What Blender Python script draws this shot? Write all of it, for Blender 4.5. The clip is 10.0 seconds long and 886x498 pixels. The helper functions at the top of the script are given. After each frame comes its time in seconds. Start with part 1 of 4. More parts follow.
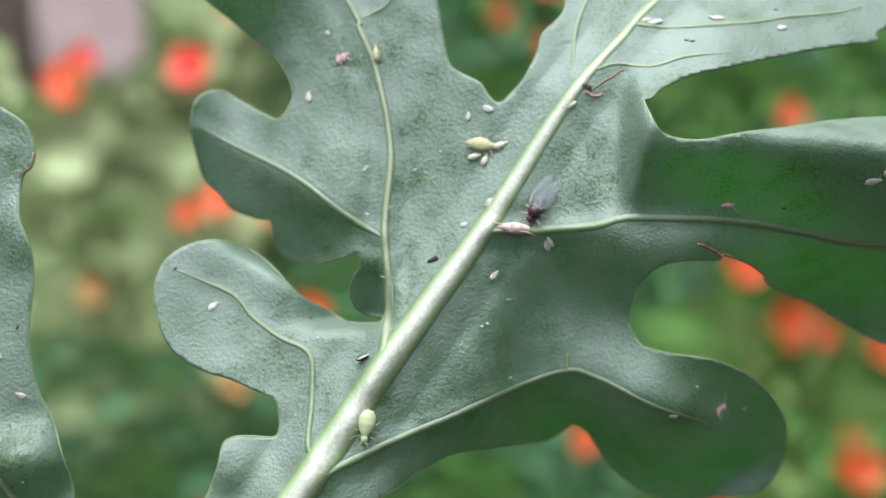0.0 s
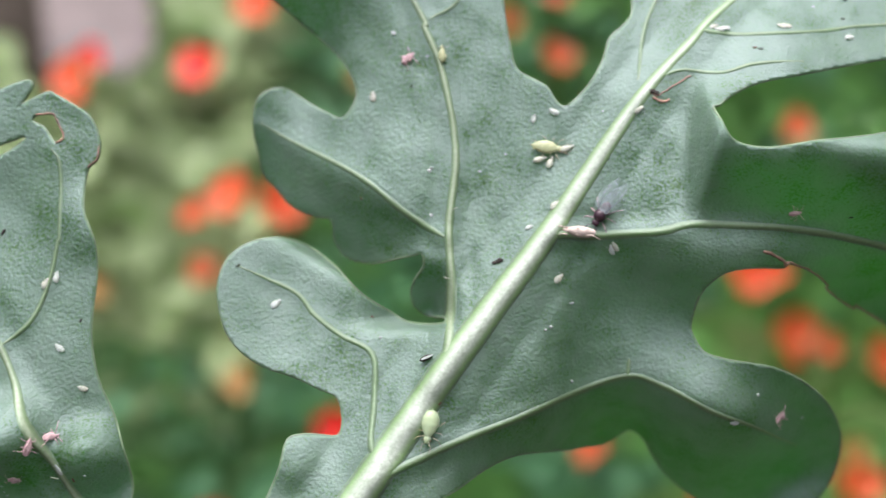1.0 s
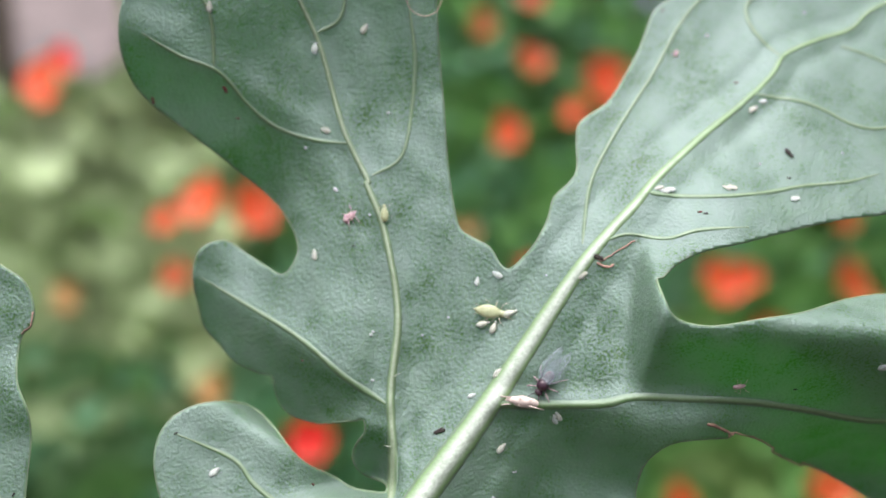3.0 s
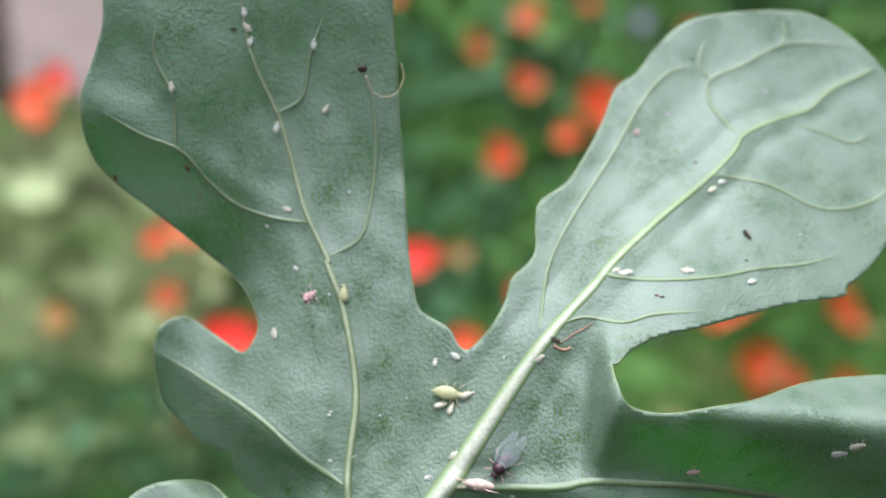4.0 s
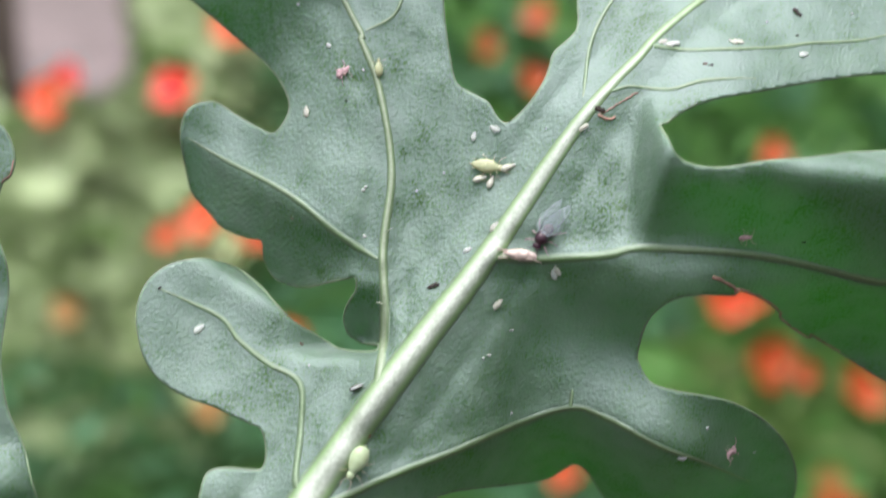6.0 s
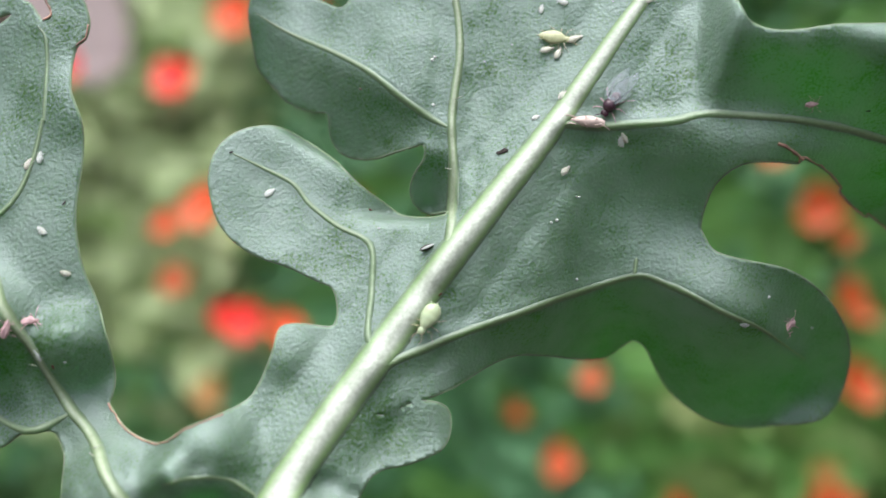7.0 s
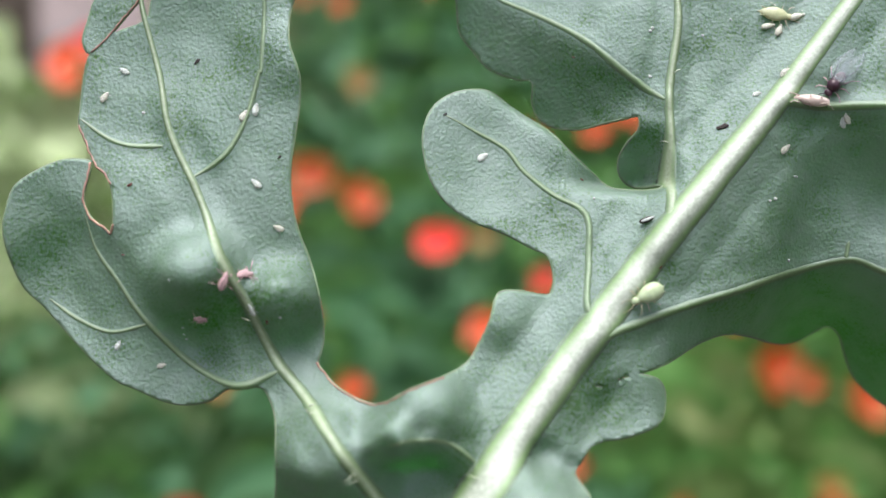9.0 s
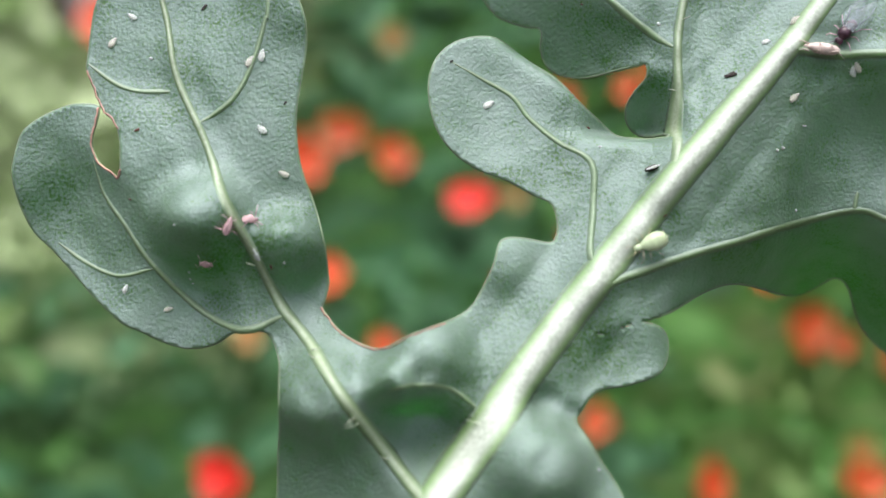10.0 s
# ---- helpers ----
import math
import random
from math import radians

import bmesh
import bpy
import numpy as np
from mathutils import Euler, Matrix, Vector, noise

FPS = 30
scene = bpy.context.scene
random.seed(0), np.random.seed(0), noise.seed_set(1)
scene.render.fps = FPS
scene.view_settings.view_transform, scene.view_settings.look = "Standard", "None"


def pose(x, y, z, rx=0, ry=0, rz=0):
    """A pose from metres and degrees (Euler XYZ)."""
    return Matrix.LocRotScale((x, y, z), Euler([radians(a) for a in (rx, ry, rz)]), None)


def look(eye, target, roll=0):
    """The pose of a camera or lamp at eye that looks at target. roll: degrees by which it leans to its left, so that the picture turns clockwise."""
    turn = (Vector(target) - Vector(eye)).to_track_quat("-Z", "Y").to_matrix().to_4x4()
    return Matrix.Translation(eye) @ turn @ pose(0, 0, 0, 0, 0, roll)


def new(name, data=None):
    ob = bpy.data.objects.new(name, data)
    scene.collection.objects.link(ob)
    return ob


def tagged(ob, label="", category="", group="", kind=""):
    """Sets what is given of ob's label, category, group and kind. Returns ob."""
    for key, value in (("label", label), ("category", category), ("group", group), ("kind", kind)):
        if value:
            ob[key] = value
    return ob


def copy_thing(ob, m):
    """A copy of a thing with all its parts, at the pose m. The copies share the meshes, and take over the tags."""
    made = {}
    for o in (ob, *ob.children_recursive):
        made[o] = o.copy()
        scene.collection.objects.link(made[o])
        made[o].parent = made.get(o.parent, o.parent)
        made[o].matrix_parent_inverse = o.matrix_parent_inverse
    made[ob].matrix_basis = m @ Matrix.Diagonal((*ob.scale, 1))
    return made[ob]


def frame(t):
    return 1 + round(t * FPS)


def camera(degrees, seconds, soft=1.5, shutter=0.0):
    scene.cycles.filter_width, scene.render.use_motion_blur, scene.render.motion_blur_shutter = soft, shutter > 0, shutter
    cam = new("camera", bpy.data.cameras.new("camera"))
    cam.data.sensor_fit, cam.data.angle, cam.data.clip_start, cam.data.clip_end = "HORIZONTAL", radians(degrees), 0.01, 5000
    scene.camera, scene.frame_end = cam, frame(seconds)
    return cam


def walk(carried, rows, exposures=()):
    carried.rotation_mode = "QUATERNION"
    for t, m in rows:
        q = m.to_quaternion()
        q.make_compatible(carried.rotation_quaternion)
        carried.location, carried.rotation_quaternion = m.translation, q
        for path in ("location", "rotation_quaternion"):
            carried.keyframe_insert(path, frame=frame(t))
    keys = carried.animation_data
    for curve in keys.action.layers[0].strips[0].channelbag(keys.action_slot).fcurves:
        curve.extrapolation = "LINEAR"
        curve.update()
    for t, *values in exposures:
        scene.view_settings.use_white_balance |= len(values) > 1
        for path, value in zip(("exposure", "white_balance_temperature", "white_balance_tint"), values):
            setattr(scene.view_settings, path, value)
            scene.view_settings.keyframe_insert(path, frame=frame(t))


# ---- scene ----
# ---- camera ----
cam = camera(40.0, 10.0, soft=1.6, shutter=0.3)
cam.data.dof.use_dof = True
cam.data.dof.focus_distance = 0.0705
cam.data.dof.aperture_fstop = 25.0
PATH = [
    (0, (0.00009, -0.06844, 0.77864), (0.00010, 0.02565, 0.74475), -0.07),
    (0.5, (0.00036, -0.06839, 0.77875), (-0.00076, 0.02565, 0.74475), 0.03),
    (1, (-0.00390, -0.06849, 0.77837), (-0.00377, 0.02574, 0.74490), 1.16),
    (1.5, (-0.00690, -0.06674, 0.77932), (-0.00575, 0.02747, 0.74579), 2.09),
    (2, (-0.00587, -0.06562, 0.78364), (-0.00406, 0.02843, 0.74969), 1.99),
    (2.5, (-0.00370, -0.06361, 0.78587), (-0.00147, 0.03023, 0.75140), 1.90),
    (3, (-0.00197, -0.06385, 0.78801), (0.00007, 0.03012, 0.75389), 1.52),
    (3.2, (-0.00126, -0.06405, 0.78823), (0.00087, 0.03014, 0.75470), 1.81),
    (4.3, (0.00027, -0.06226, 0.79264), (0.00265, 0.03242, 0.76054), 1.95),
    (4.5, (0.00002, -0.06183, 0.79111), (0.00239, 0.03310, 0.75976), 1.91),
    (5, (0.00021, -0.06140, 0.78930), (0.00238, 0.03352, 0.75790), 1.62),
    (5.5, (-0.00051, -0.06330, 0.78533), (0.00096, 0.03138, 0.75319), 1.32),
    (6, (-0.00123, -0.06489, 0.77707), (0.00052, 0.03001, 0.74558), 1.91),
    (6.2, (-0.00246, -0.06595, 0.77451), (0.00005, 0.02878, 0.74257), 1.90),
    (7.3, (-0.00818, -0.06846, 0.76737), (-0.00526, 0.02686, 0.73730), 3.21),
    (7.5, (-0.01096, -0.06741, 0.76585), (-0.00679, 0.02812, 0.73660), 3.34),
    (8, (-0.01410, -0.06862, 0.76756), (-0.01125, 0.02667, 0.73736), 4.93),
    (8.5, (-0.01720, -0.06811, 0.76709), (-0.01446, 0.02695, 0.73618), 5.45),
    (9, (-0.01767, -0.06777, 0.76686), (-0.01495, 0.02716, 0.73556), 5.51),
    (9.5, (-0.01598, -0.06738, 0.76653), (-0.01469, 0.02682, 0.73299), 5.99),
    (10, (-0.01597, -0.06811, 0.76647), (-0.01570, 0.02565, 0.73170), 5.48),
]
walk(cam, [(t, look(eye, target, roll)) for t, eye, target, roll in PATH])

# ---- world, sun, exposure ----
world = bpy.data.worlds.new("overcast_sky")
scene.world = world
world.use_nodes = True
wn = world.node_tree
sky = wn.nodes.new("ShaderNodeTexSky")
sky.sky_type, sky.sun_disc = "NISHITA", False
sky.sun_elevation, sky.sun_rotation = radians(81), radians(293)
sky.air_density, sky.dust_density, sky.ozone_density = 1.0, 3.0, 1.0
back = wn.nodes["Background"]
back.inputs["Strength"].default_value = 0.14
veil = wn.nodes.new("ShaderNodeHueSaturation")
veil.inputs["Saturation"].default_value = 0.30
wn.links.new(sky.outputs["Color"], veil.inputs["Color"])
wn.links.new(veil.outputs["Color"], back.inputs["Color"])
sun = new("sun", bpy.data.lights.new("sun", "SUN"))
sun.data.energy, sun.data.angle, sun.data.color = 2.4, radians(50), (1.0, 0.97, 0.93)
sun.matrix_world = look((-0.14, 0.06, 1.0), (0, 0, 0))
scene.view_settings.exposure = 1.08

# The leaf hangs in its own space: x to the right, z up along it, y away; it leans back by 25 degrees, 0.75 m above the soil.
LEAF = pose(0, 0, 0.75, -25, 0, 0)
MM = 0.001


# ---- materials ----
def material(name):
    m = bpy.data.materials.new(name)
    m.use_nodes = True
    return m, m.node_tree.nodes, m.node_tree.links, m.node_tree.nodes["Principled BSDF"]


def noise_node(nodes, links, scale, detail=4.0, rough=0.55, coord="Object"):
    tc = nodes.new("ShaderNodeTexCoord")
    n = nodes.new("ShaderNodeTexNoise")
    n.inputs["Scale"].default_value, n.inputs["Detail"].default_value, n.inputs["Roughness"].default_value = scale, detail, rough
    links.new(tc.outputs[coord], n.inputs["Vector"])
    return n


def ramp(nodes, links, source, stops):
    r = nodes.new("ShaderNodeValToRGB")
    while len(r.color_ramp.elements) < len(stops):
        r.color_ramp.elements.new(0.5)
    for e, (at, colour) in zip(r.color_ramp.elements, stops):
        e.position, e.color = at, (*colour, 1)
    links.new(source, r.inputs["Fac"])
    return r


def bump(nodes, links, source, strength, distance, normal=None):
    b = nodes.new("ShaderNodeBump")
    b.inputs["Strength"].default_value, b.inputs["Distance"].default_value = strength, distance
    links.new(source, b.inputs["Height"])
    if normal is not None:
        links.new(normal, b.inputs["Normal"])
    return b.outputs["Normal"]


def mix_shader(nodes, links, fac, a, b):
    m = nodes.new("ShaderNodeMixShader")
    m.inputs["Fac"].default_value = fac
    links.new(a, m.inputs[1])
    links.new(b, m.inputs[2])
    return m.outputs["Shader"]


def value_mix(nodes, links, a, b, share):
    """Adds share of one grey value to another."""
    m = nodes.new("ShaderNodeMath")
    m.operation = "MULTIPLY_ADD"
    m.inputs[1].default_value = share
    links.new(b, m.inputs[0])
    links.new(a, m.inputs[2])
    return m.outputs[0]


def leaf_skin(nodes, links, relief=1.0):
    """Pebbled skin of the leaf: blunt cells with fine grain between them, and broad unevenness. Gives the normal and the cells' height."""
    tc = nodes.new("ShaderNodeTexCoord")
    wob = nodes.new("ShaderNodeTexNoise")
    wob.inputs["Scale"].default_value, wob.inputs["Detail"].default_value = 1500, 2
    links.new(tc.outputs["Object"], wob.inputs["Vector"])
    shift = nodes.new("ShaderNodeMix")
    shift.data_type = "VECTOR"
    shift.inputs["Factor"].default_value = 0.00030
    links.new(tc.outputs["Object"], shift.inputs["A"])
    links.new(wob.outputs["Color"], shift.inputs["B"])
    cells = nodes.new("ShaderNodeTexVoronoi")
    cells.feature = "SMOOTH_F1"
    cells.inputs["Scale"].default_value, cells.inputs["Smoothness"].default_value = 4300, 0.5
    links.new(shift.outputs["Result"], cells.inputs["Vector"])
    dome = ramp(nodes, links, cells.outputs["Distance"], [(0.0, (1, 1, 1)), (0.75, (0, 0, 0))])
    grain = noise_node(nodes, links, 6500, 3, 0.6)
    broad = noise_node(nodes, links, 520, 3)
    n = bump(nodes, links, dome.outputs["Color"], 0.24 * relief, 0.00012)
    n = bump(nodes, links, grain.outputs["Fac"], 0.50 * relief, 0.00010, n)
    n = bump(nodes, links, broad.outputs["Fac"], 0.05, 0.0007, n)
    return n, dome.outputs["Color"], grain.outputs["Fac"]


def blade_material():
    m, nodes, links, p = material("leaf_underside")
    big = noise_node(nodes, links, 170, 5, 0.62)
    patch = noise_node(nodes, links, 700, 4, 0.6)
    tone_fac = value_mix(nodes, links, big.outputs["Fac"], patch.outputs["Fac"], 0.35)
    col = ramp(nodes, links, tone_fac, [(0.50, (0.060, 0.112, 0.044)), (0.68, (0.112, 0.172, 0.099)), (0.86, (0.172, 0.226, 0.168))])
    # fine network of the smallest veins: paler and slightly raised
    net_pos = nodes.new("ShaderNodeTexCoord")
    net = nodes.new("ShaderNodeTexVoronoi")
    net.feature = "DISTANCE_TO_EDGE"
    net.inputs["Scale"].default_value = 260
    warp = nodes.new("ShaderNodeTexNoise")
    warp.inputs["Scale"].default_value = 300
    add = nodes.new("ShaderNodeMix")
    add.data_type = "VECTOR"
    add.inputs["Factor"].default_value = 0.004
    links.new(net_pos.outputs["Object"], warp.inputs["Vector"])
    links.new(net_pos.outputs["Object"], add.inputs["A"])
    links.new(warp.outputs["Color"], add.inputs["B"])
    links.new(add.outputs["Result"], net.inputs["Vector"])
    line = ramp(nodes, links, net.outputs["Distance"], [(0.0, (1, 1, 1)), (0.07, (0, 0, 0))])
    veined = nodes.new("ShaderNodeMix")
    veined.data_type = "RGBA"
    veined.inputs["B"].default_value = (0.17, 0.26, 0.12, 1)
    weak = nodes.new("ShaderNodeMath")
    weak.operation = "MULTIPLY"
    weak.inputs[1].default_value = 0.25
    links.new(line.outputs["Color"], weak.inputs[0])
    links.new(weak.outputs[0], veined.inputs["Factor"])
    links.new(col.outputs["Color"], veined.inputs["A"])
    # scattered dark pores
    pores = nodes.new("ShaderNodeTexVoronoi")
    pores.inputs["Scale"].default_value = 640
    links.new(net_pos.outputs["Object"], pores.inputs["Vector"])
    dots = ramp(nodes, links, pores.outputs["Distance"], [(0.05, (0.45, 0.45, 0.40)), (0.11, (1, 1, 1))])
    spotted = nodes.new("ShaderNodeMix")
    spotted.data_type, spotted.blend_type = "RGBA", "MULTIPLY"
    spotted.inputs["Factor"].default_value = 0.7
    links.new(veined.outputs["Result"], spotted.inputs["A"])
    links.new(dots.outputs["Color"], spotted.inputs["B"])
    links.new(spotted.outputs["Result"], p.inputs["Base Color"])
    p.inputs["Roughness"].default_value = 0.42
    p.inputs["Specular IOR Level"].default_value = 0.25
    normal, dome, grain = leaf_skin(nodes, links)
    normal = bump(nodes, links, line.outputs["Color"], 0.08, 0.00010, normal)
    links.new(normal, p.inputs["Normal"])
    # bluish wax bloom, rubbed thinner in places and thicker on the cells' tops
    wax = nodes.new("ShaderNodeBsdfGlossy")
    wax.inputs["Color"].default_value, wax.inputs["Roughness"].default_value = (0.78, 0.91, 1.0, 1), 0.66
    links.new(normal, wax.inputs["Normal"])
    share = value_mix(nodes, links, grain, tone_fac, 0.8)
    bloom = ramp(nodes, links, share, [(0.80, (0.012, 0.012, 0.012)), (1.25, (0.125, 0.125, 0.125))])
    trans = nodes.new("ShaderNodeBsdfTranslucent")
    trans.inputs["Color"].default_value = (0.135, 0.53, 0.005, 1)
    body = mix_shader(nodes, links, 0.48, p.outputs["BSDF"], trans.outputs["BSDF"])
    coat = nodes.new("ShaderNodeMixShader")
    links.new(bloom.outputs["Color"], coat.inputs["Fac"])
    links.new(body, coat.inputs[1])
    links.new(wax.outputs["BSDF"], coat.inputs[2])
    links.new(coat.outputs["Shader"], nodes["Material Output"].inputs["Surface"])
    return m


def vein_material(name, crest, flank, wax_share, width=0.5, soft=0.4):
    """A rib that rises softly out of the blade: pale on the crest, green on its flanks ("across": 0 on the crest, 1 at the foot)."""
    m, nodes, links, p = material(name)
    across = nodes.new("ShaderNodeAttribute")
    across.attribute_name = "across"
    fine = noise_node(nodes, links, 4200, 4, 0.6)
    blot = noise_node(nodes, links, 2100, 3)
    edge = value_mix(nodes, links, across.outputs["Fac"], fine.outputs["Fac"], 0.35)
    col = ramp(nodes, links, edge, [(0.17 + 0.35 * width, crest), (0.45 + 0.5 * width, flank), (1.1, (0.122, 0.178, 0.112))])
    grainy = ramp(nodes, links, value_mix(nodes, links, fine.outputs["Fac"], blot.outputs["Fac"], 0.6), [(0.55, (0.78, 0.80, 0.74)), (1.05, (1.18, 1.16, 1.18))])
    mul = nodes.new("ShaderNodeMix")
    mul.data_type, mul.blend_type = "RGBA", "MULTIPLY"
    mul.inputs["Factor"].default_value = 1.0
    links.new(col.outputs["Color"], mul.inputs["A"])
    links.new(grainy.outputs["Color"], mul.inputs["B"])
    links.new(mul.outputs["Result"], p.inputs["Base Color"])
    p.inputs["Roughness"].default_value = 0.6
    p.inputs["Specular IOR Level"].default_value = 0.2
    normal, dome, grain = leaf_skin(nodes, links, 0.45)
    links.new(normal, p.inputs["Normal"])
    wax = nodes.new("ShaderNodeBsdfGlossy")
    wax.inputs["Color"].default_value, wax.inputs["Roughness"].default_value = (0.85, 0.94, 1.0, 1), 0.55
    links.new(normal, wax.inputs["Normal"])
    trans = nodes.new("ShaderNodeBsdfTranslucent")
    trans.inputs["Color"].default_value = (0.26, 0.58, 0.04, 1)
    body = mix_shader(nodes, links, soft, p.outputs["BSDF"], trans.outputs["BSDF"])
    links.new(mix_shader(nodes, links, wax_share, body, wax.outputs["BSDF"]), nodes["Material Output"].inputs["Surface"])
    return m


def plain(name, colour, rough=0.5, spread=0.15, scale=800, relief=0.0002, sub=0.0, alpha=1.0, spec=0.5):
    """A matt or waxy material whose colour varies by grain and by object."""
    m, nodes, links, p = material(name)
    n = noise_node(nodes, links, scale, 4)
    lo, hi = [tuple(min(1, c * f) for c in colour) for f in (1 - spread, 1 + spread)]
    col = ramp(nodes, links, n.outputs["Fac"], [(0.3, lo), (0.7, hi)])
    links.new(col.outputs["Color"], p.inputs["Base Color"])
    p.inputs["Roughness"].default_value, p.inputs["Specular IOR Level"].default_value = rough, spec
    p.inputs["Alpha"].default_value = alpha
    if sub:
        p.inputs["Subsurface Weight"].default_value = sub
        p.inputs["Subsurface Radius"].default_value = (0.0005, 0.0004, 0.0003)
        p.inputs["Subsurface Scale"].default_value = 1.0
    if relief:
        links.new(bump(nodes, links, n.outputs["Fac"], 0.6, relief), p.inputs["Normal"])
    return m


def petal_material(name, colour):
    """A thin petal that lets light through."""
    m, nodes, links, p = material(name)
    n = noise_node(nodes, links, 90, 3)
    col = ramp(nodes, links, n.outputs["Fac"], [(0.3, tuple(c * 0.85 for c in colour)), (0.7, tuple(min(1, c * 1.1) for c in colour))])
    links.new(col.outputs["Color"], p.inputs["Base Color"])
    p.inputs["Roughness"].default_value = 0.5
    trans = nodes.new("ShaderNodeBsdfTranslucent")
    links.new(col.outputs["Color"], trans.inputs["Color"])
    links.new(mix_shader(nodes, links, 0.35, p.outputs["BSDF"], trans.outputs["BSDF"]), nodes["Material Output"].inputs["Surface"])
    return m


def garden_leaf_material(name, stops):
    """Thin foliage: colour differs from leaf to leaf, light shines through."""
    m, nodes, links, p = material(name)
    info = nodes.new("ShaderNodeObjectInfo")
    n = noise_node(nodes, links, 40, 3)
    mixed = nodes.new("ShaderNodeMath")
    mixed.operation = "MULTIPLY_ADD"
    mixed.inputs[1].default_value = 0.3
    links.new(n.outputs["Fac"], mixed.inputs[0])
    half = nodes.new("ShaderNodeMath")
    half.operation = "MULTIPLY"
    half.inputs[1].default_value = 0.8
    links.new(info.outputs["Random"], half.inputs[0])
    links.new(half.outputs[0], mixed.inputs[2])
    col = ramp(nodes, links, mixed.outputs[0], stops)
    links.new(col.outputs["Color"], p.inputs["Base Color"])
    p.inputs["Roughness"].default_value = 0.45
    trans = nodes.new("ShaderNodeBsdfTranslucent")
    links.new(col.outputs["Color"], trans.inputs["Color"])
    links.new(mix_shader(nodes, links, 0.48, p.outputs["BSDF"], trans.outputs["BSDF"]), nodes["Material Output"].inputs["Surface"])
    return m


BLADE = blade_material()
VEIN = vein_material("vein_pale_green", (0.24, 0.34, 0.165), (0.16, 0.24, 0.12), 0.09, 0.3, 0.4)
MAIN_VEIN = vein_material("main_vein_whitish", (0.38, 0.45, 0.31), (0.19, 0.28, 0.13), 0.07, 0.5, 0.3)
MIDRIB = vein_material("midrib_whitish", (0.47, 0.52, 0.45), (0.17, 0.29, 0.10), 0.05, 0.9, 0.12)
RIM = plain("leaf_rim_green", (0.17, 0.24, 0.14), 0.5, 0.25, 700, 0.0001)
BROWN_EDGE = plain("browned_edge", (0.36, 0.21, 0.16), 0.7, 0.5, 900)
SKIN_WHITE = plain("shed_skin_white", (0.52, 0.56, 0.53), 0.5, 0.12, 2500, 0.00005, 0.1)
SKIN_PINK = plain("shed_skin_pink", (0.55, 0.36, 0.38), 0.55, 0.25, 2500, 0.00005)
NYMPH_PALE = plain("nymph_pale", (0.50, 0.50, 0.43), 0.4, 0.1, 2500, 0.00004, 0.15)
APHID_GREEN = plain("aphid_green", (0.38, 0.46, 0.29), 0.35, 0.1, 1500, 0.00005, 0.2)
APHID_YELLOW = plain("aphid_yellow", (0.40, 0.42, 0.25), 0.35, 0.14, 1500, 0.00005, 0.2)
APHID_LIMB = plain("aphid_limb", (0.50, 0.44, 0.30), 0.5, 0.2, 2500, 0.0)
DARK_BODY = plain("dark_purple_body", (0.045, 0.016, 0.030), 0.35, 0.5, 2500, 0.00008)
DIRT = plain("dark_debris", (0.030, 0.022, 0.018), 0.7, 0.5, 2500, 0.0001)
SKIN_BEIGE = plain("shed_skin_beige", (0.58, 0.46, 0.42), 0.55, 0.2, 2500, 0.00005)
HUSK = plain("dried_husk_brown", (0.075, 0.045, 0.040), 0.6, 0.5, 2500, 0.0001)
RUST = plain("reddish_debris", (0.16, 0.045, 0.035), 0.6, 0.4, 2500, 0.0001)
WING = plain("clear_wing", (0.34, 0.40, 0.46), 0.3, 0.25, 900, 0.00003, 0.0, 0.30)
WING_VEIN = plain("wing_vein_grey", (0.16, 0.17, 0.20), 0.5, 0.2, 900, 0.0)
HAIR = plain("dry_thread", (0.42, 0.36, 0.26), 0.6, 0.2, 2500, 0.0)
HAIR_PALE = plain("leaf_hair", (0.5, 0.56, 0.42), 0.4, 0.1, 2500, 0.0)
SOIL = plain("garden_soil", (0.032, 0.024, 0.017), 0.9, 0.5, 18, 0.01)
PAVING = plain("pinkish_paving", (0.165, 0.128, 0.130), 0.8, 0.4, 7, 0.003)
STALK = plain("garden_stalk", (0.13, 0.19, 0.06), 0.5, 0.3, 60, 0.0)
POST = plain("weathered_wood", (0.060, 0.042, 0.032), 0.8, 0.4, 60, 0.002)
UNSEEN_HEDGE = plain("unseen_hedge_green", (0.030, 0.055, 0.020), 0.6, 0.6, 14, 0.02)
GREENS = {
    "mid": garden_leaf_material("leaf_mid_green", [(0.0, (0.18, 0.37, 0.11)), (0.5, (0.23, 0.45, 0.15)), (1.0, (0.29, 0.52, 0.19))]),
    "blue": garden_leaf_material("leaf_blue_green", [(0.0, (0.18, 0.38, 0.20)), (0.5, (0.23, 0.45, 0.26)), (1.0, (0.28, 0.50, 0.31))]),
    "yellow": garden_leaf_material("leaf_yellow_green", [(0.0, (0.200, 0.320, 0.110)), (0.5, (0.360, 0.500, 0.210)), (1.0, (0.540, 0.600, 0.320))]),
    # pale: sky reflection and haze over these leaves put into the base colour
    "pale": garden_leaf_material("leaf_hazed_pale_green", [(0.0, (0.40, 0.49, 0.27)), (0.5, (0.48, 0.58, 0.34)), (1.0, (0.56, 0.65, 0.41))]),
    "dark": garden_leaf_material("leaf_dark_green", [(0.0, (0.078, 0.157, 0.059)), (0.5, (0.157, 0.294, 0.118)), (1.0, (0.274, 0.470, 0.196))]),
}
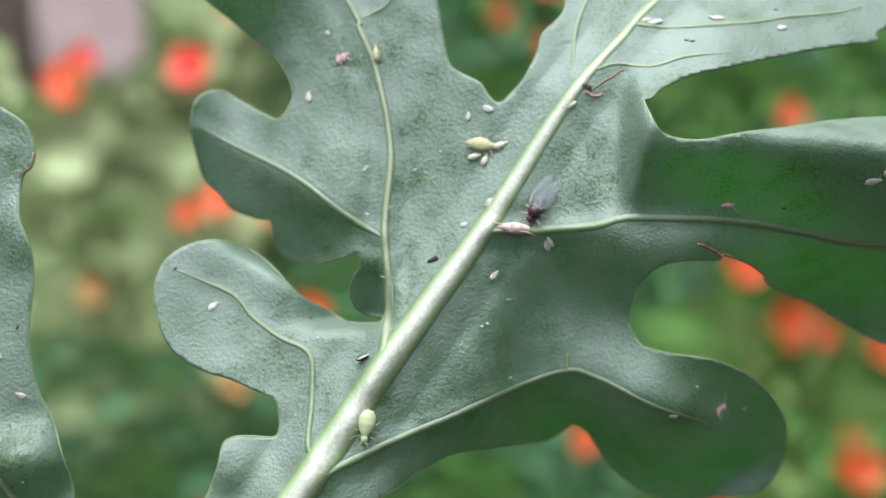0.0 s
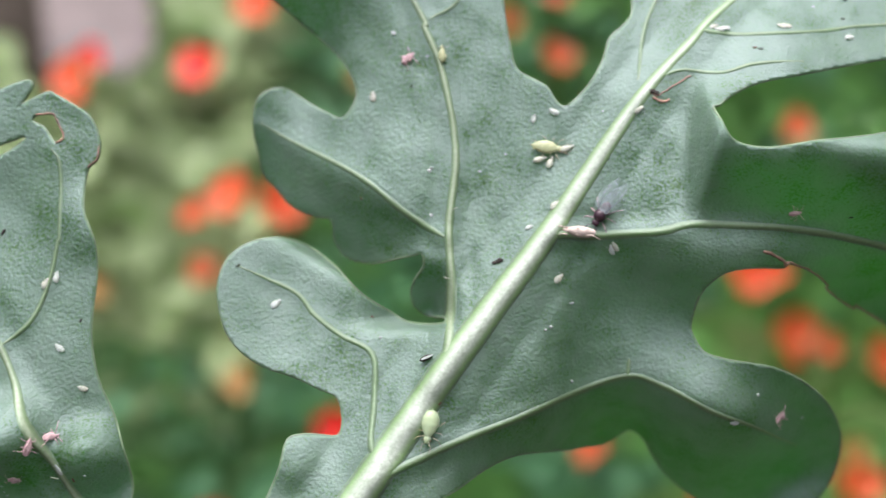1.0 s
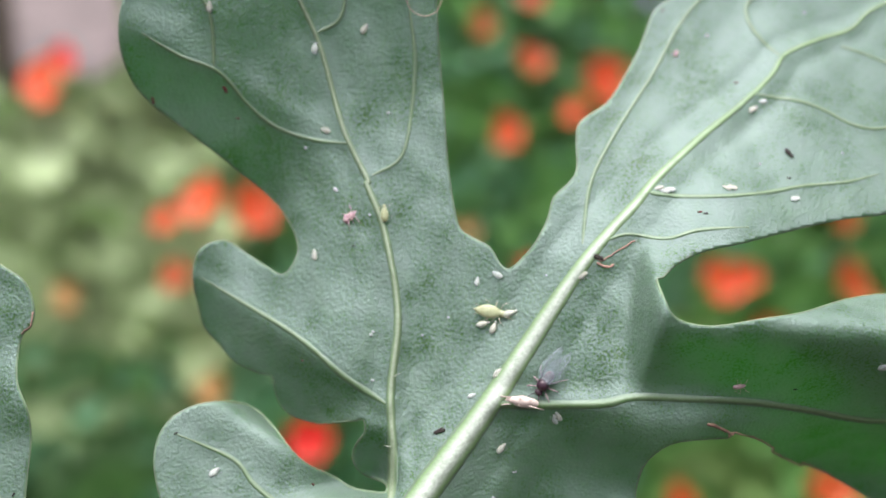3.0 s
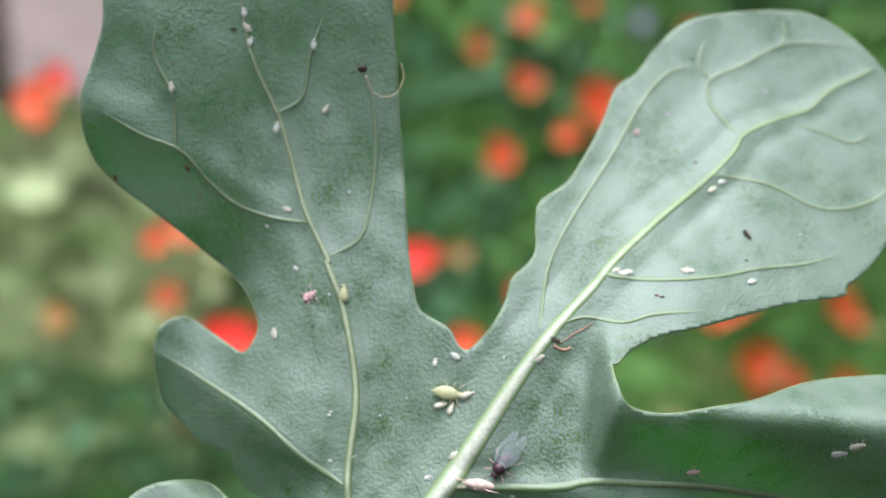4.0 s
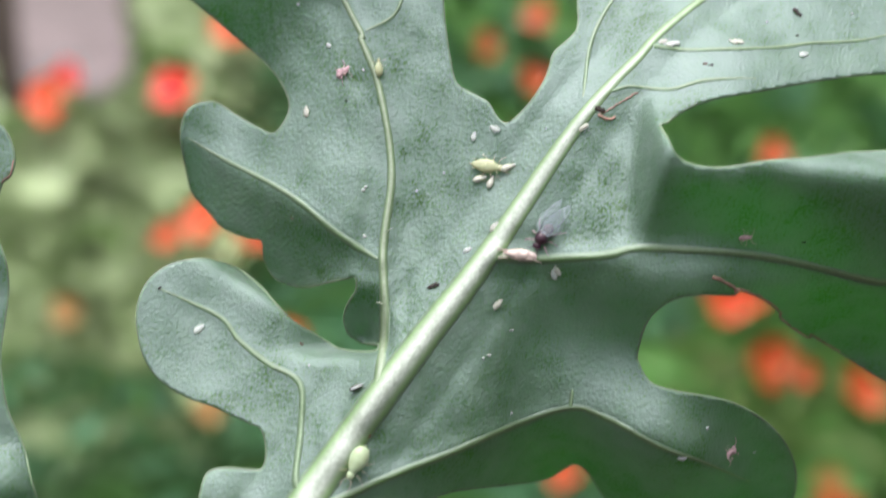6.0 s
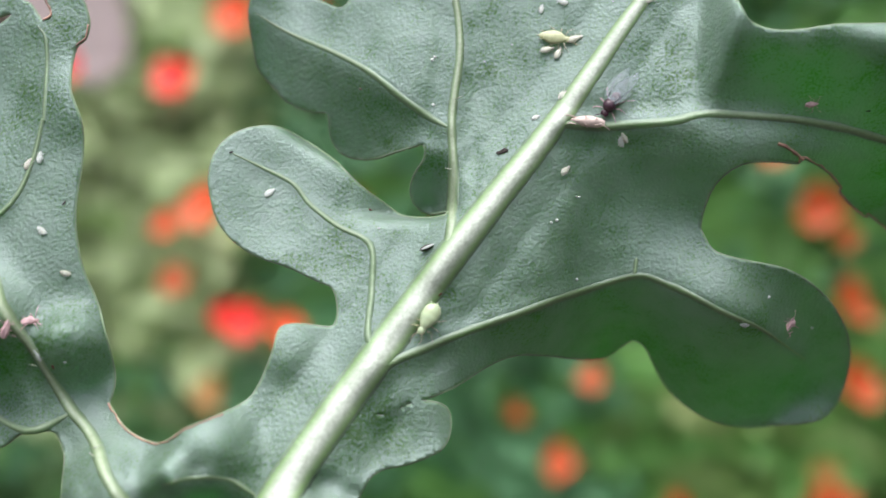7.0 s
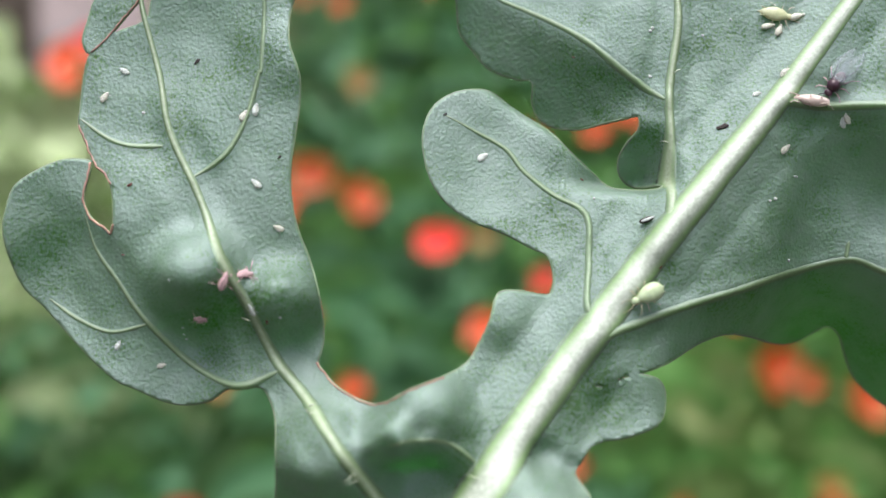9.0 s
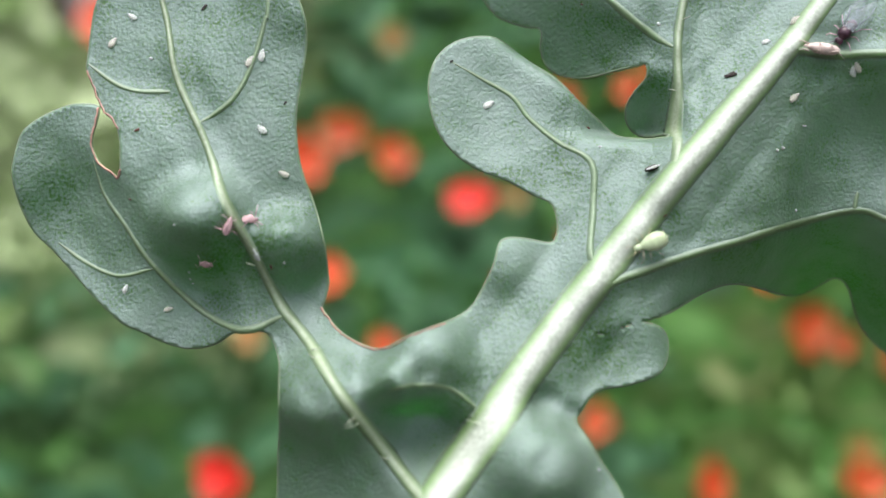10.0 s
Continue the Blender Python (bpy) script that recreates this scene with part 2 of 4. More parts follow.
PETALS = {
    "R": petal_material("petal_scarlet", (0.95, 0.032, 0.025)),
    "O": petal_material("petal_orange", (0.86, 0.115, 0.030)),
    "D": petal_material("petal_burnt_orange", (0.60, 0.100, 0.020)),
    "T": petal_material("petal_faded_tan", (0.42, 0.22, 0.06)),
    "P": petal_material("petal_lilac", (0.36, 0.33, 0.56)),
}
FLOWER_HEART = plain("flower_heart", (0.40, 0.10, 0.015), 0.7, 0.3, 200, 0.0)


# ---- building helpers ----
def part(name, bm, material_, parent, label=""):
    me = bpy.data.meshes.new(name)
    bm.to_mesh(me)
    bm.free()
    me.materials.append(material_)
    for f in me.polygons:
        f.use_smooth = True
    ob = new(name, me)
    ob.parent = parent
    if label:
        ob["label"] = label
    return ob


def thing(name, m, label, category, group=""):
    e = new(name)
    e.empty_display_size = 0.001
    e.matrix_world = m
    return tagged(e, label, category, group)


def tube(bm, points, radii, sides=8, cap=True):
    """A round-ended tube along a course of points."""
    pts = [Vector(p) for p in points]
    rings = []
    side = None
    for i, p in enumerate(pts):
        d = (pts[min(i + 1, len(pts) - 1)] - pts[max(i - 1, 0)]).normalized()
        if side is None:
            side = d.orthogonal().normalized()
        side = (side - d * side.dot(d)).normalized()
        up = d.cross(side)
        r = float(radii[i] if hasattr(radii, "__len__") else radii)
        rings.append([bm.verts.new(p + r * (math.cos(a) * side + math.sin(a) * up)) for a in (2 * math.pi * k / sides for k in range(sides))])
    for a, b in zip(rings, rings[1:]):
        for k in range(sides):
            bm.faces.new((a[k], a[(k + 1) % sides], b[(k + 1) % sides], b[k]))
    if cap:
        bm.faces.new(rings[0][::-1])
        bm.faces.new(rings[-1])


def blob(bm, centre, size, turn=None, seg=12, rings=8, shape=None):
    """A rounded body; shape(u) scales its girth along its length (local x), u from -1 to 1."""
    res = bmesh.ops.create_uvsphere(bm, u_segments=seg, v_segments=rings, radius=1.0)
    rot = turn.to_matrix() if turn is not None else Matrix.Identity(3)
    for v in res["verts"]:
        x, y, z = v.co.z, v.co.y, v.co.x
        k = shape(x) if shape else 1.0
        v.co = rot @ Vector((x * size[0], y * size[1] * k, z * size[2] * k)) + Vector(centre)


def spline(points, n=5, closed=False):
    """Smooth curve through plane points."""
    p = np.array(points, float)
    m = len(p)
    out = []
    for i in range(m if closed else m - 1):
        if closed:
            a, b, c, d = (p[(i + k) % m] for k in (-1, 0, 1, 2))
        else:
            b, c = p[i], p[i + 1]
            a, d = p[i - 1] if i else 2 * b - c, p[i + 2] if i + 2 < m else 2 * c - b
        for u in np.arange(n) / n:
            out.append(0.5 * (2 * b + (c - a) * u + (2 * a - 5 * b + 4 * c - d) * u * u + (3 * b - a - 3 * c + d) * u ** 3))
    if not closed:
        out.append(p[-1])
    return np.array(out)


# ---- the leaf ----
# The blade's margin, lobe by lobe: (x, z) in millimetres on the leaf's own plane.
UPPER_RIGHT_LOBE = [(3.7, 12.83), (4.88, 14), (5.67, 15.28), (6.07, 16.26), (6.38, 17.35), (7.28, 18.25), (7.89, 19.25), (7.93, 21.26), (8.25, 22.48), (9.99, 23.83), (11.24, 25.68), (12.66, 28.42), (13.66, 30.92), (15.09, 32.06), (16.72, 34.21), (18.54, 35.93), (20.95, 36.75), (24.87, 37.17), (27.29, 37.09), (29.58, 35.98), (31.25, 34.55), (32.78, 32.36), (33.59, 29.01), (33.19, 25.27), (31.28, 21.24), (28.78, 18.47), (27.36, 17.41), (27.05, 16.81), (24.14, 16.35), (21.08, 15.6), (17.28, 14.52), (14.9, 13.95), (13.18, 13.09), (12.24, 12.26)]
RIGHT_LOBE = [(11.81, 12), (11.99, 10.51), (12.71, 9.69), (14.63, 9.37), (17.27, 9.81), (20, 10.28), (23.48, 11.22), (26.94, 11.71), (31.81, 11.83), (36.93, 10.61), (40.69, 7.57), (41.34, 3.51), (38.75, -0.27), (34.29, -2.4), (29.72, -1.92)]
RIGHT_LOBE_TORN = [(25.31, 0.19), (22.95, 1.06), (22.71, 0.95), (20.33, 1.91), (20.14, 2.2), (18.64, 2.88), (16.75, 3.28), (16.66, 2.99), (14.72, 2.9), (13.04, 2.61), (11.85, 1.63), (11.5, 0.27), (11.41, -0.71)]
LOWER_RIGHT_LOBE = [(11.51, -1.01), (12.11, -2.11), (13.19, -2.52), (14.36, -2.72), (16.48, -3.02), (18.48, -3.69), (20.33, -4.72), (21.82, -6.07), (22.81, -7.61), (23.14, -9.25), (22.81, -10.61), (21.42, -11.8)]
LOWER_RIGHT_LOBE_B = [(18.77, -12.24), (16.48, -12.43), (14.32, -12.06), (12.73, -11.22), (11.48, -10.15), (10.52, -8.94), (9.55, -7.68), (8.65, -7.19), (8.04, -7.66), (7.19, -8.28), (5.4, -8.5), (2.77, -8.49), (0.79, -8.62), (-0.93, -9.33), (-2.87, -10.64), (-4.57, -11.35), (-5.76, -11.94), (-6.65, -12.23)]
SMALL_RIGHT_LOBE = [(-7.53, -12.03), (-6.95, -12.33), (-6.26, -12.13), (-5.46, -11.55), (-4.57, -11.45), (-3.5, -11.63), (-3.02, -12.21), (-3.05, -13.29), (-3.54, -14.08), (-4.72, -14.67), (-5.61, -14.96), (-6.51, -15.15), (-7.3, -15.63), (-7.7, -16.41), (-8, -17), (-7.53, -17.68), (-6.71, -18.81), (-5.92, -19.79), (-5.22, -20.89), (-4.42, -22.48), (-4.71, -25.13), (-7.93, -28.06), (-16.19, -29.39), (-19.29, -29.11), (-22.09, -27.4), (-23.74, -25.04), (-23.62, -22.88), (-23.69, -20.26), (-23.64, -18.38), (-23.78, -16.86), (-24.09, -15.39), (-24.69, -14.21), (-25.19, -13.82)]
SIDE_LOBE = [(-26.05, -13.91), (-27.02, -14.09), (-27.9, -14.77), (-29.25, -15.14), (-30.62, -15.03), (-32.2, -14.45), (-33.14, -14.14), (-34.16, -13.45), (-35.09, -12.76), (-36.5, -11.58), (-37.96, -10.3), (-39.03, -9.43), (-39.77, -8.07), (-40.31, -6.44), (-40.32, -5.2), (-40.04, -3.87), (-38.94, -2.83), (-37.74, -2.17), (-36.74, -2), (-36.04, -2.12), (-36.05, -2.98), (-36.19, -4.02), (-35.93, -4.79), (-35.4, -5.45), (-34.67, -5.83), (-34.3, -6.12), (-34.11, -5.63), (-34.27, -4.39), (-34.58, -3.36), (-35.09, -2.7), (-35.64, -2.32), (-36.13, -1.54), (-36.52, -0.85), (-36.98, 0)]
LEFT_LOBE_TIP = [(-37.05, 0.85), (-37.1, 2.55), (-37, 4.09), (-36.41, 5.03), (-35.58, 5.73), (-33.97, 6.55), (-33.79, 7.71), (-33.07, 8.32), (-31.33, 8.94), (-29.98, 9.74), (-29.48, 10.32), (-31.3, 9.73), (-33.22, 8.82), (-34.2, 8.1), (-35.02, 6.99), (-35.74, 5.9), (-36.9, 4.37), (-37.48, 4.97), (-37.37, 6.11), (-36.95, 7.88), (-35.08, 10.4), (-33.36, 11.97), (-31.21, 13.25), (-29.53, 13.74), (-29.41, 13.15)]
LEFT_LOBE_END = [(-30.19, 12.06), (-29.47, 12.46), (-28.3, 13.01), (-27.74, 12.81), (-26.6, 12.17), (-25.72, 11.61), (-25.19, 10.75), (-24.93, 9.68), (-25.11, 8.8), (-25.54, 8.36), (-25.7, 7.14), (-25.51, 5.55), (-25.06, 4.5), (-24.71, 3.55)]
LEFT_LOBE_SIDE = [(-24.6, 2.13), (-24.67, 0.43), (-24.75, -1.58), (-24.48, -3.43), (-24, -4.99), (-23.42, -6.15), (-22.85, -7.42), (-22.36, -8.9), (-22.04, -10.77), (-22.13, -11.75), (-22.23, -12.24), (-21.83, -12.74), (-21.05, -13.44), (-20.08, -13.95), (-18.92, -14.25), (-18.14, -14.06), (-17.07, -13.38), (-15.31, -12.51), (-14.14, -11.73), (-13.55, -10.75), (-12.96, -9.17), (-12.74, -7.96), (-12.34, -7.55), (-11.34, -7.45), (-10.06, -7.55), (-9.65, -7.34), (-9.53, -6.53)]
ROUND_LEFT_LOBE = [(-9.89, -5.28), (-10.88, -4.85), (-12.57, -4.1), (-14.28, -3.58), (-15.69, -2.76), (-16.8, -1.44), (-17.41, 0.49), (-17.4, 1.91), (-16.89, 3.13), (-15.82, 4), (-14.46, 4.4), (-13.38, 4.4), (-12.2, 4.04), (-10.59, 2.83), (-9.39, 1.58), (-8.38, 0.73), (-7.04, 0.01), (-5.93, -0.61), (-4.48, -0.78), (-3.63, -0.69), (-3.64, -0.33), (-4.71, -0.11), (-5.52, 0.48), (-5.74, 1.36), (-5.44, 2.14), (-4.96, 2.81)]
FOLDED_LEFT_LOBE = [(-5.06, 3.6), (-5.65, 3.51), (-6.74, 3.34), (-8.04, 3.17), (-9.44, 3.41), (-10.35, 3.92), (-10.91, 4.9), (-11.06, 6.05), (-12.05, 6.26), (-13.69, 6.95), (-14.79, 8.08), (-15.72, 9.14), (-16.04, 10.58), (-16.25, 11.74), (-16.26, 12.82), (-15.95, 13.9), (-15.15, 14.48), (-14.26, 14.57), (-12.98, 13.78), (-11.53, 12.88), (-10.41, 12.38)]
UPPER_LEFT_LOBE = [(-9.61, 13.45), (-9.58, 14.53), (-10.33, 16.09), (-11.6, 17.59), (-13.48, 19.08), (-15.14, 20.34), (-17.29, 21.9), (-19.06, 23.17), (-20.15, 24.43), (-20.65, 26.07), (-20.64, 27.6), (-20.39, 29), (-19.81, 30.73), (-19.34, 32.3), (-19.29, 33.78), (-19.2, 34.95), (-18.55, 37.51), (-16.55, 40.23), (-13.16, 42.06), (-9.15, 42.62), (-5.41, 41.82), (-3.03, 40.03), (-1.93, 37.56), (-1.62, 34.96), (-1.5, 32.96), (-1.18, 30.08), (-0.94, 26.65), (-0.55, 23.07), (-0.27, 19.5), (0.2, 16.55), (0.59, 15.28), (1.46, 14.69), (2.44, 14.11), (3.02, 13.13)]
HOLE = [(-29.22, 11.19), (-28.97, 11.59), (-27.92, 11.65), (-27.6, 11.14), (-27.19, 10.4), (-27.27, 10.01), (-27.62, 9.77), (-28.04, 10.28), (-28.49, 10.85)]
MARGIN = (UPPER_RIGHT_LOBE + RIGHT_LOBE + RIGHT_LOBE_TORN + LOWER_RIGHT_LOBE + LOWER_RIGHT_LOBE_B + SMALL_RIGHT_LOBE + SIDE_LOBE + LEFT_LOBE_TIP + LEFT_LOBE_END + LEFT_LOBE_SIDE + ROUND_LEFT_LOBE + FOLDED_LEFT_LOBE + UPPER_LEFT_LOBE)

# Veins: course in millimetres, radius at the root and at the tip.
VEINS = {}
VEINS["midrib"] = ([(-15.88, -23.27), (-13.88, -19.87), (-11.71, -16.13), (-9.15, -12.05), (-6.33, -7.8), (-3.5, -3.6), (-0.97, -0.01), (1.23, 2.99), (3.15, 5.77), (4.91, 8.52), (6.61, 11.17), (8.19, 13.44), (9.67, 15.25), (11.27, 16.99), (12.6, 18.6), (15.64, 21.46), (18.42, 23.77), (20.75, 26.0), (22.0, 27.7), (24.55, 29.0), (26.82, 29.89), (28.5, 31.4), (31.59, 33.0)], 1.3, 0.08)
VEINS["upper_left"] = ([(-4.3, -4.28), (-3.69, -3.12), (-3.38, -1.9), (-3.27, 1.71), (-3.46, 5.26), (-3.14, 8.76), (-3.22, 10.9), (-3.61, 13.14), (-4.28, 15.78), (-5.24, 18.03), (-5.24, 18.42), (-6.8, 21.57), (-7.98, 25.53), (-8.68, 27.5), (-10.08, 30.4), (-10.78, 33.04), (-11.15, 36.24)], 0.32, 0.08)
VEINS["left"] = ([(-15.58, -21.62), (-17.22, -20.12), (-19.9, -17.18), (-22.14, -14.62), (-24.4, -12.34), (-26.06, -9.72), (-27.92, -6.78), (-29.78, -3.31), (-31.74, -0.01), (-32.79, 3.3), (-34.27, 7.22), (-34.46, 8.57)], 0.42, 0.096)
VEINS["right"] = ([(2.87, 4.73), (5.74, 4.71), (9.02, 4.9), (10.72, 5.29), (13.95, 5.26), (17.36, 5.14), (20.97, 4.72), (24.72, 4.12), (26.99, 3.97), (31.97, 3.49)], 0.3, 0.08)
VEINS["lower_right"] = ([(-7.99, -10.75), (-6.47, -9.47), (-4.87, -8.68), (-2.25, -7.48), (0.61, -6.37), (4.14, -4.89), (7.67, -3.7), (9.66, -4.21), (12.59, -5.72), (15.51, -6.64), (19.54, -8.02)], 0.3, 0.064)
VEINS["folded"] = ([(-3.76, 4.58), (-6.32, 6.16), (-8.47, 7.93), (-10.39, 9.2), (-13.24, 10.76), (-15.86, 12.23)], 0.22, 0.064)
VEINS["round"] = ([(-7.86, -9.87), (-7.53, -8.77), (-7.79, -7.66), (-7.7, -5.2), (-7.93, -2.67), (-9.82, -1.58), (-11.56, -0.32), (-12.68, 0.95), (-14.82, 1.95), (-16.32, 2.56)], 0.24, 0.064)
VEINS["side"] = ([(-24.3, -12.93), (-26.06, -13.81), (-27.7, -13.6), (-29.81, -12.5), (-32.19, -10.46), (-33.65, -8.71), (-35.14, -6.98), (-35.93, -5.17)], 0.22, 0.056)
VEINS["ul_a"] = ([(-6.6, 20.69), (-8.93, 20.99), (-11.17, 21.79), (-12.85, 23.07), (-14.62, 24.92), (-16.96, 25.78), (-19.29, 27.03)], 0.1152, 0.048)
VEINS["ul_b"] = ([(-4.95, 18.62), (-3.19, 19.79), (-2.6, 22.36), (-2.41, 26.24), (-2.95, 29.95)], 0.1008, 0.04)
VEINS["ul_c"] = ([(-8.58, 27.59), (-7.12, 28.58), (-6.67, 30.93), (-5.81, 33.5)], 0.0936, 0.04)
VEINS["ul_d"] = ([(-14.91, 25.02), (-15.12, 28.22), (-16.19, 30.42), (-16.13, 32.4)], 0.0792, 0.04)
VEINS["lr_a"] = ([(7.67, -3.7), (7.77, -2.6)], 0.0864, 0.04)
VEINS["ur_a"] = ([(7.95, 14.4), (8.7, 18.44), (10.42, 21.82), (13.23, 26.25), (15.34, 30.02), (17.15, 32.13), (18.71, 32.61)], 0.115, 0.056)
VEINS["ur_b"] = ([(11.9, 17.75), (12.78, 17.55), (15.71, 17.43), (18.84, 17.74), (21.83, 18.38), (24.76, 18.78), (27.06, 19.42)], 0.15, 0.048)
VEINS["ur_c"] = ([(19.5, 24.75), (22.34, 24.31), (24.12, 23.69), (25.79, 22.77), (27.65, 22.59), (30.03, 23.27), (31.6, 24.4)], 0.125, 0.056)
VEINS["ur_d"] = ([(21.54, 27.6), (20.43, 29.06), (19.87, 30.56), (20.19, 31.84), (22.37, 32.95), (25.24, 34.57), (27.18, 34.82), (30.31, 34.74)], 0.13, 0.048)
VEINS["ur_f"] = ([(25.24, 34.57), (25.6, 35.5), (25.45, 36.6)], 0.09, 0.04)
VEINS["ur_g"] = ([(20.19, 31.84), (19.49, 32.66), (19.6, 33.7), (20.01, 34.78)], 0.095, 0.04)
VEINS["ur_h"] = ([(26.0, 28.6), (27.5, 28.1), (29.32, 27.49), (30.91, 28.15)], 0.09, 0.04)
VEINS["ur_e"] = ([(9.3, 14.6), (10.7, 15.0), (12.86, 14.73), (14.79, 15.25), (17.8, 15.49)], 0.0864, 0.04)
VEINS["l_a"] = ([(-30.05, -2.54), (-28.4, -1.1), (-27.45, 1.21), (-27.03, 3.67), (-26.94, 3.86), (-27.05, 6.28), (-27.29, 8.6), (-27.83, 9.44)], 0.144, 0.064)
VEINS["l_b"] = ([(-32.05, -0.86), (-33.94, -0.97), (-35.32, -0.6), (-36.97, 0.38)], 0.1368, 0.064)
VEINS["side_a"] = ([(-31.82, -10.94), (-33.86, -11.5), (-35.92, -10.9), (-37.66, -9.92)], 0.0936, 0.04)
VEINS["base"] = ([(-13.12, -16.86), (-14.68, -15.92), (-16.51, -15.84), (-17.87, -16.23)], 0.0864, 0.04)

# Coarse lie of the leaf: plane, bend, then broad swells (x, z, spread, lift).
BEND = [-2.7, 0.0173, 0.1117, 0.0296, -0.0221, -0.05]
SWELLS = [(14, -8, 5, -6.12), (4, -3, 6, -1.70), (14, -2, 5, -4.98), (0, 14, 7, 0.07), (-20, -18, 7, 1.13), (-8, -14, 7, 1.59), (-37, 5, 7, 1.48), (-36, -11, 6, 1.14), (24, 5, 7, 0.83), (22, 18, 7, -0.79), (-28, -14, 5, -1.33), (-9, -3, 5, 0.25), (-31, -5, 9, 1.51), (-4, 6, 9, 1.69), (-8, 26, 9, 2.83), (-15, 12, 4, 4.13), (-14, 2, 4, 0.42), (-22, -9, 3, 2.19), (-14, 0, 5.5, 1.31), (8, 3, 7, 0.22), (-32, 2, 6, -0.54), (15, 26, 6, 0.39), (16, 15, 4, -1.63), (-12, -17, 7, -0.65), (16, 4, 5, 0.61), (-1, 2, 6, 0.68)]

# Folds along veins: from, to, which side turns (+1 above the line, -1 below), slope, reach, softness of the onset, where it stops.
FOLDS = [
    ((-4.45, 4.88), (-15.56, 11.83), -1, 1.15, 6.0, 1.0, 4.8),
    ((10.6, 5.42), (33.36, 3.3), 1, -1.15, 9.0, 0.17, 6.4),
    ((3.37, 4.83), (33.36, 3.3), -1, 1.0, 5.0, 1.0, 60.0),
    ((-4.86, -8.58), (7.67, -3.7), -1, 1.1, 6.0, 1.0, 60.0),
    ((7.67, -3.7), (20.57, -8.22), -1, 1.1, 8.0, 1.0, 60.0),
    ((-6.08, -6.96), (3.17, 5.52), -1, 0.45, 12.0, 1.5, 60.0),
    ((7.93, -13.5), (7.93, 1.6), 1, 0.34, 14.0, 0.8, 60.0),
    ((-32.41, -7.97), (-21.86, -8.7), -1, 0.60, 4.0, 1.0, 60.0),
    ((-26.73, -17.72), (-17.75, -18.49), -1, 0.75, 6.0, 0.8, 60.0),
    ((-6.51, 20.69), (-19.46, 27.11), -1, 0.60, 6.0, 1.0, 8.0),
    ((-24.2, -12.93), (-36.2, -4.98), -1, 0.55, 5.0, 1.0, 60.0),
    ((-3.37, 3.09), (-6.55, 2.84), -1, 1.4, 4.0, 0.3, 3.6),
    ((3.5, 13.5), (60.0, 13.5), 1, 0.40, 25.0, 2.5, 60.0),
    ((-23.43, 22.8), (0.04, 23.77), 1, -0.18, 25.0, 0.6, 60.0),
]
# Pockets swelling out of the underside: x, z, spread, lift.
PUCKERS = [
    (-29.28, -8.1, 1.6, -2.2), (-28.3, -11.3, 1.5, 0.7), (-24.1, -9.0, 1.35, -2.2), (-18.07, -16.0, 0.9, -1.9), (-16.0, -14.5, 1.6, -2.4), (-15.8, -18.0, 1.7, 2.0),
    (-16.8, -16.3, 0.55, -0.8), (-15.6, -16.2, 0.6, -0.9), (-14.3, -16.7, 0.55, -0.8), (-9.6, -16.4, 0.7, 0.8), (-8.0, -17.0, 0.6, 0.7),
    (-9.75, -19.2, 1.75, -2.3), (-21.6, -17.0, 1.7, -2.3), (-30.41, 5.35, 2.2, 0.6), (-12.46, -8.77, 1.2, -0.6),
    (9.06, 8.51, 2.4, -0.5), (22.05, 26.01, 3.0, -0.4), (-13.21, 30.58, 2.6, -0.5), (-33.31, -4.1, 1.8, -0.6), (-25.41, 4.87, 1.6, -0.5),
    (-5.8, -13.88, 1.2, 0.5), (5.99, 0.99, 2.6, -0.9), (17.81, 20.86, 1.8, 0.3), (-6.4, 8.1, 2.0, -0.4), (-17.73, 30.03, 1.5, 0.4), (-38.16, -5.97, 2.0, 0.5),
]


def near_course(x, z, course, reach=6.0):
    """Distance to a plane course, and how far along it the nearest point lies (0 to 1); places beyond reach count as far away."""
    p = np.array(course)
    far, along_all = np.full(x.shape, 1e3), np.zeros(x.shape)
    lo, hi = p.min(0) - reach, p.max(0) + reach
    close = (x > lo[0]) & (x < hi[0]) & (z > lo[1]) & (z < hi[1])
    x, z = x[close], z[close]
    best, along = np.full(x.shape, 1e3), np.zeros(x.shape)
    for i, (a, b) in enumerate(zip(p, p[1:])):
        d = b - a
        u = np.clip(((x - a[0]) * d[0] + (z - a[1]) * d[1]) / (d @ d + 1e-12), 0, 1)
        r = np.hypot(x - a[0] - u * d[0], z - a[1] - u * d[1])
        m = r < best
        best[m], along[m] = r[m], (i + u[m]) / (len(p) - 1)
    far[close], along_all[close] = best, along
    return far, along_all


COURSES = {k: (spline(v[0], 4), v[1] * (1.25 if k in ("upper_left", "left") else 1), v[2] * 1.3) for k, v in VEINS.items()}


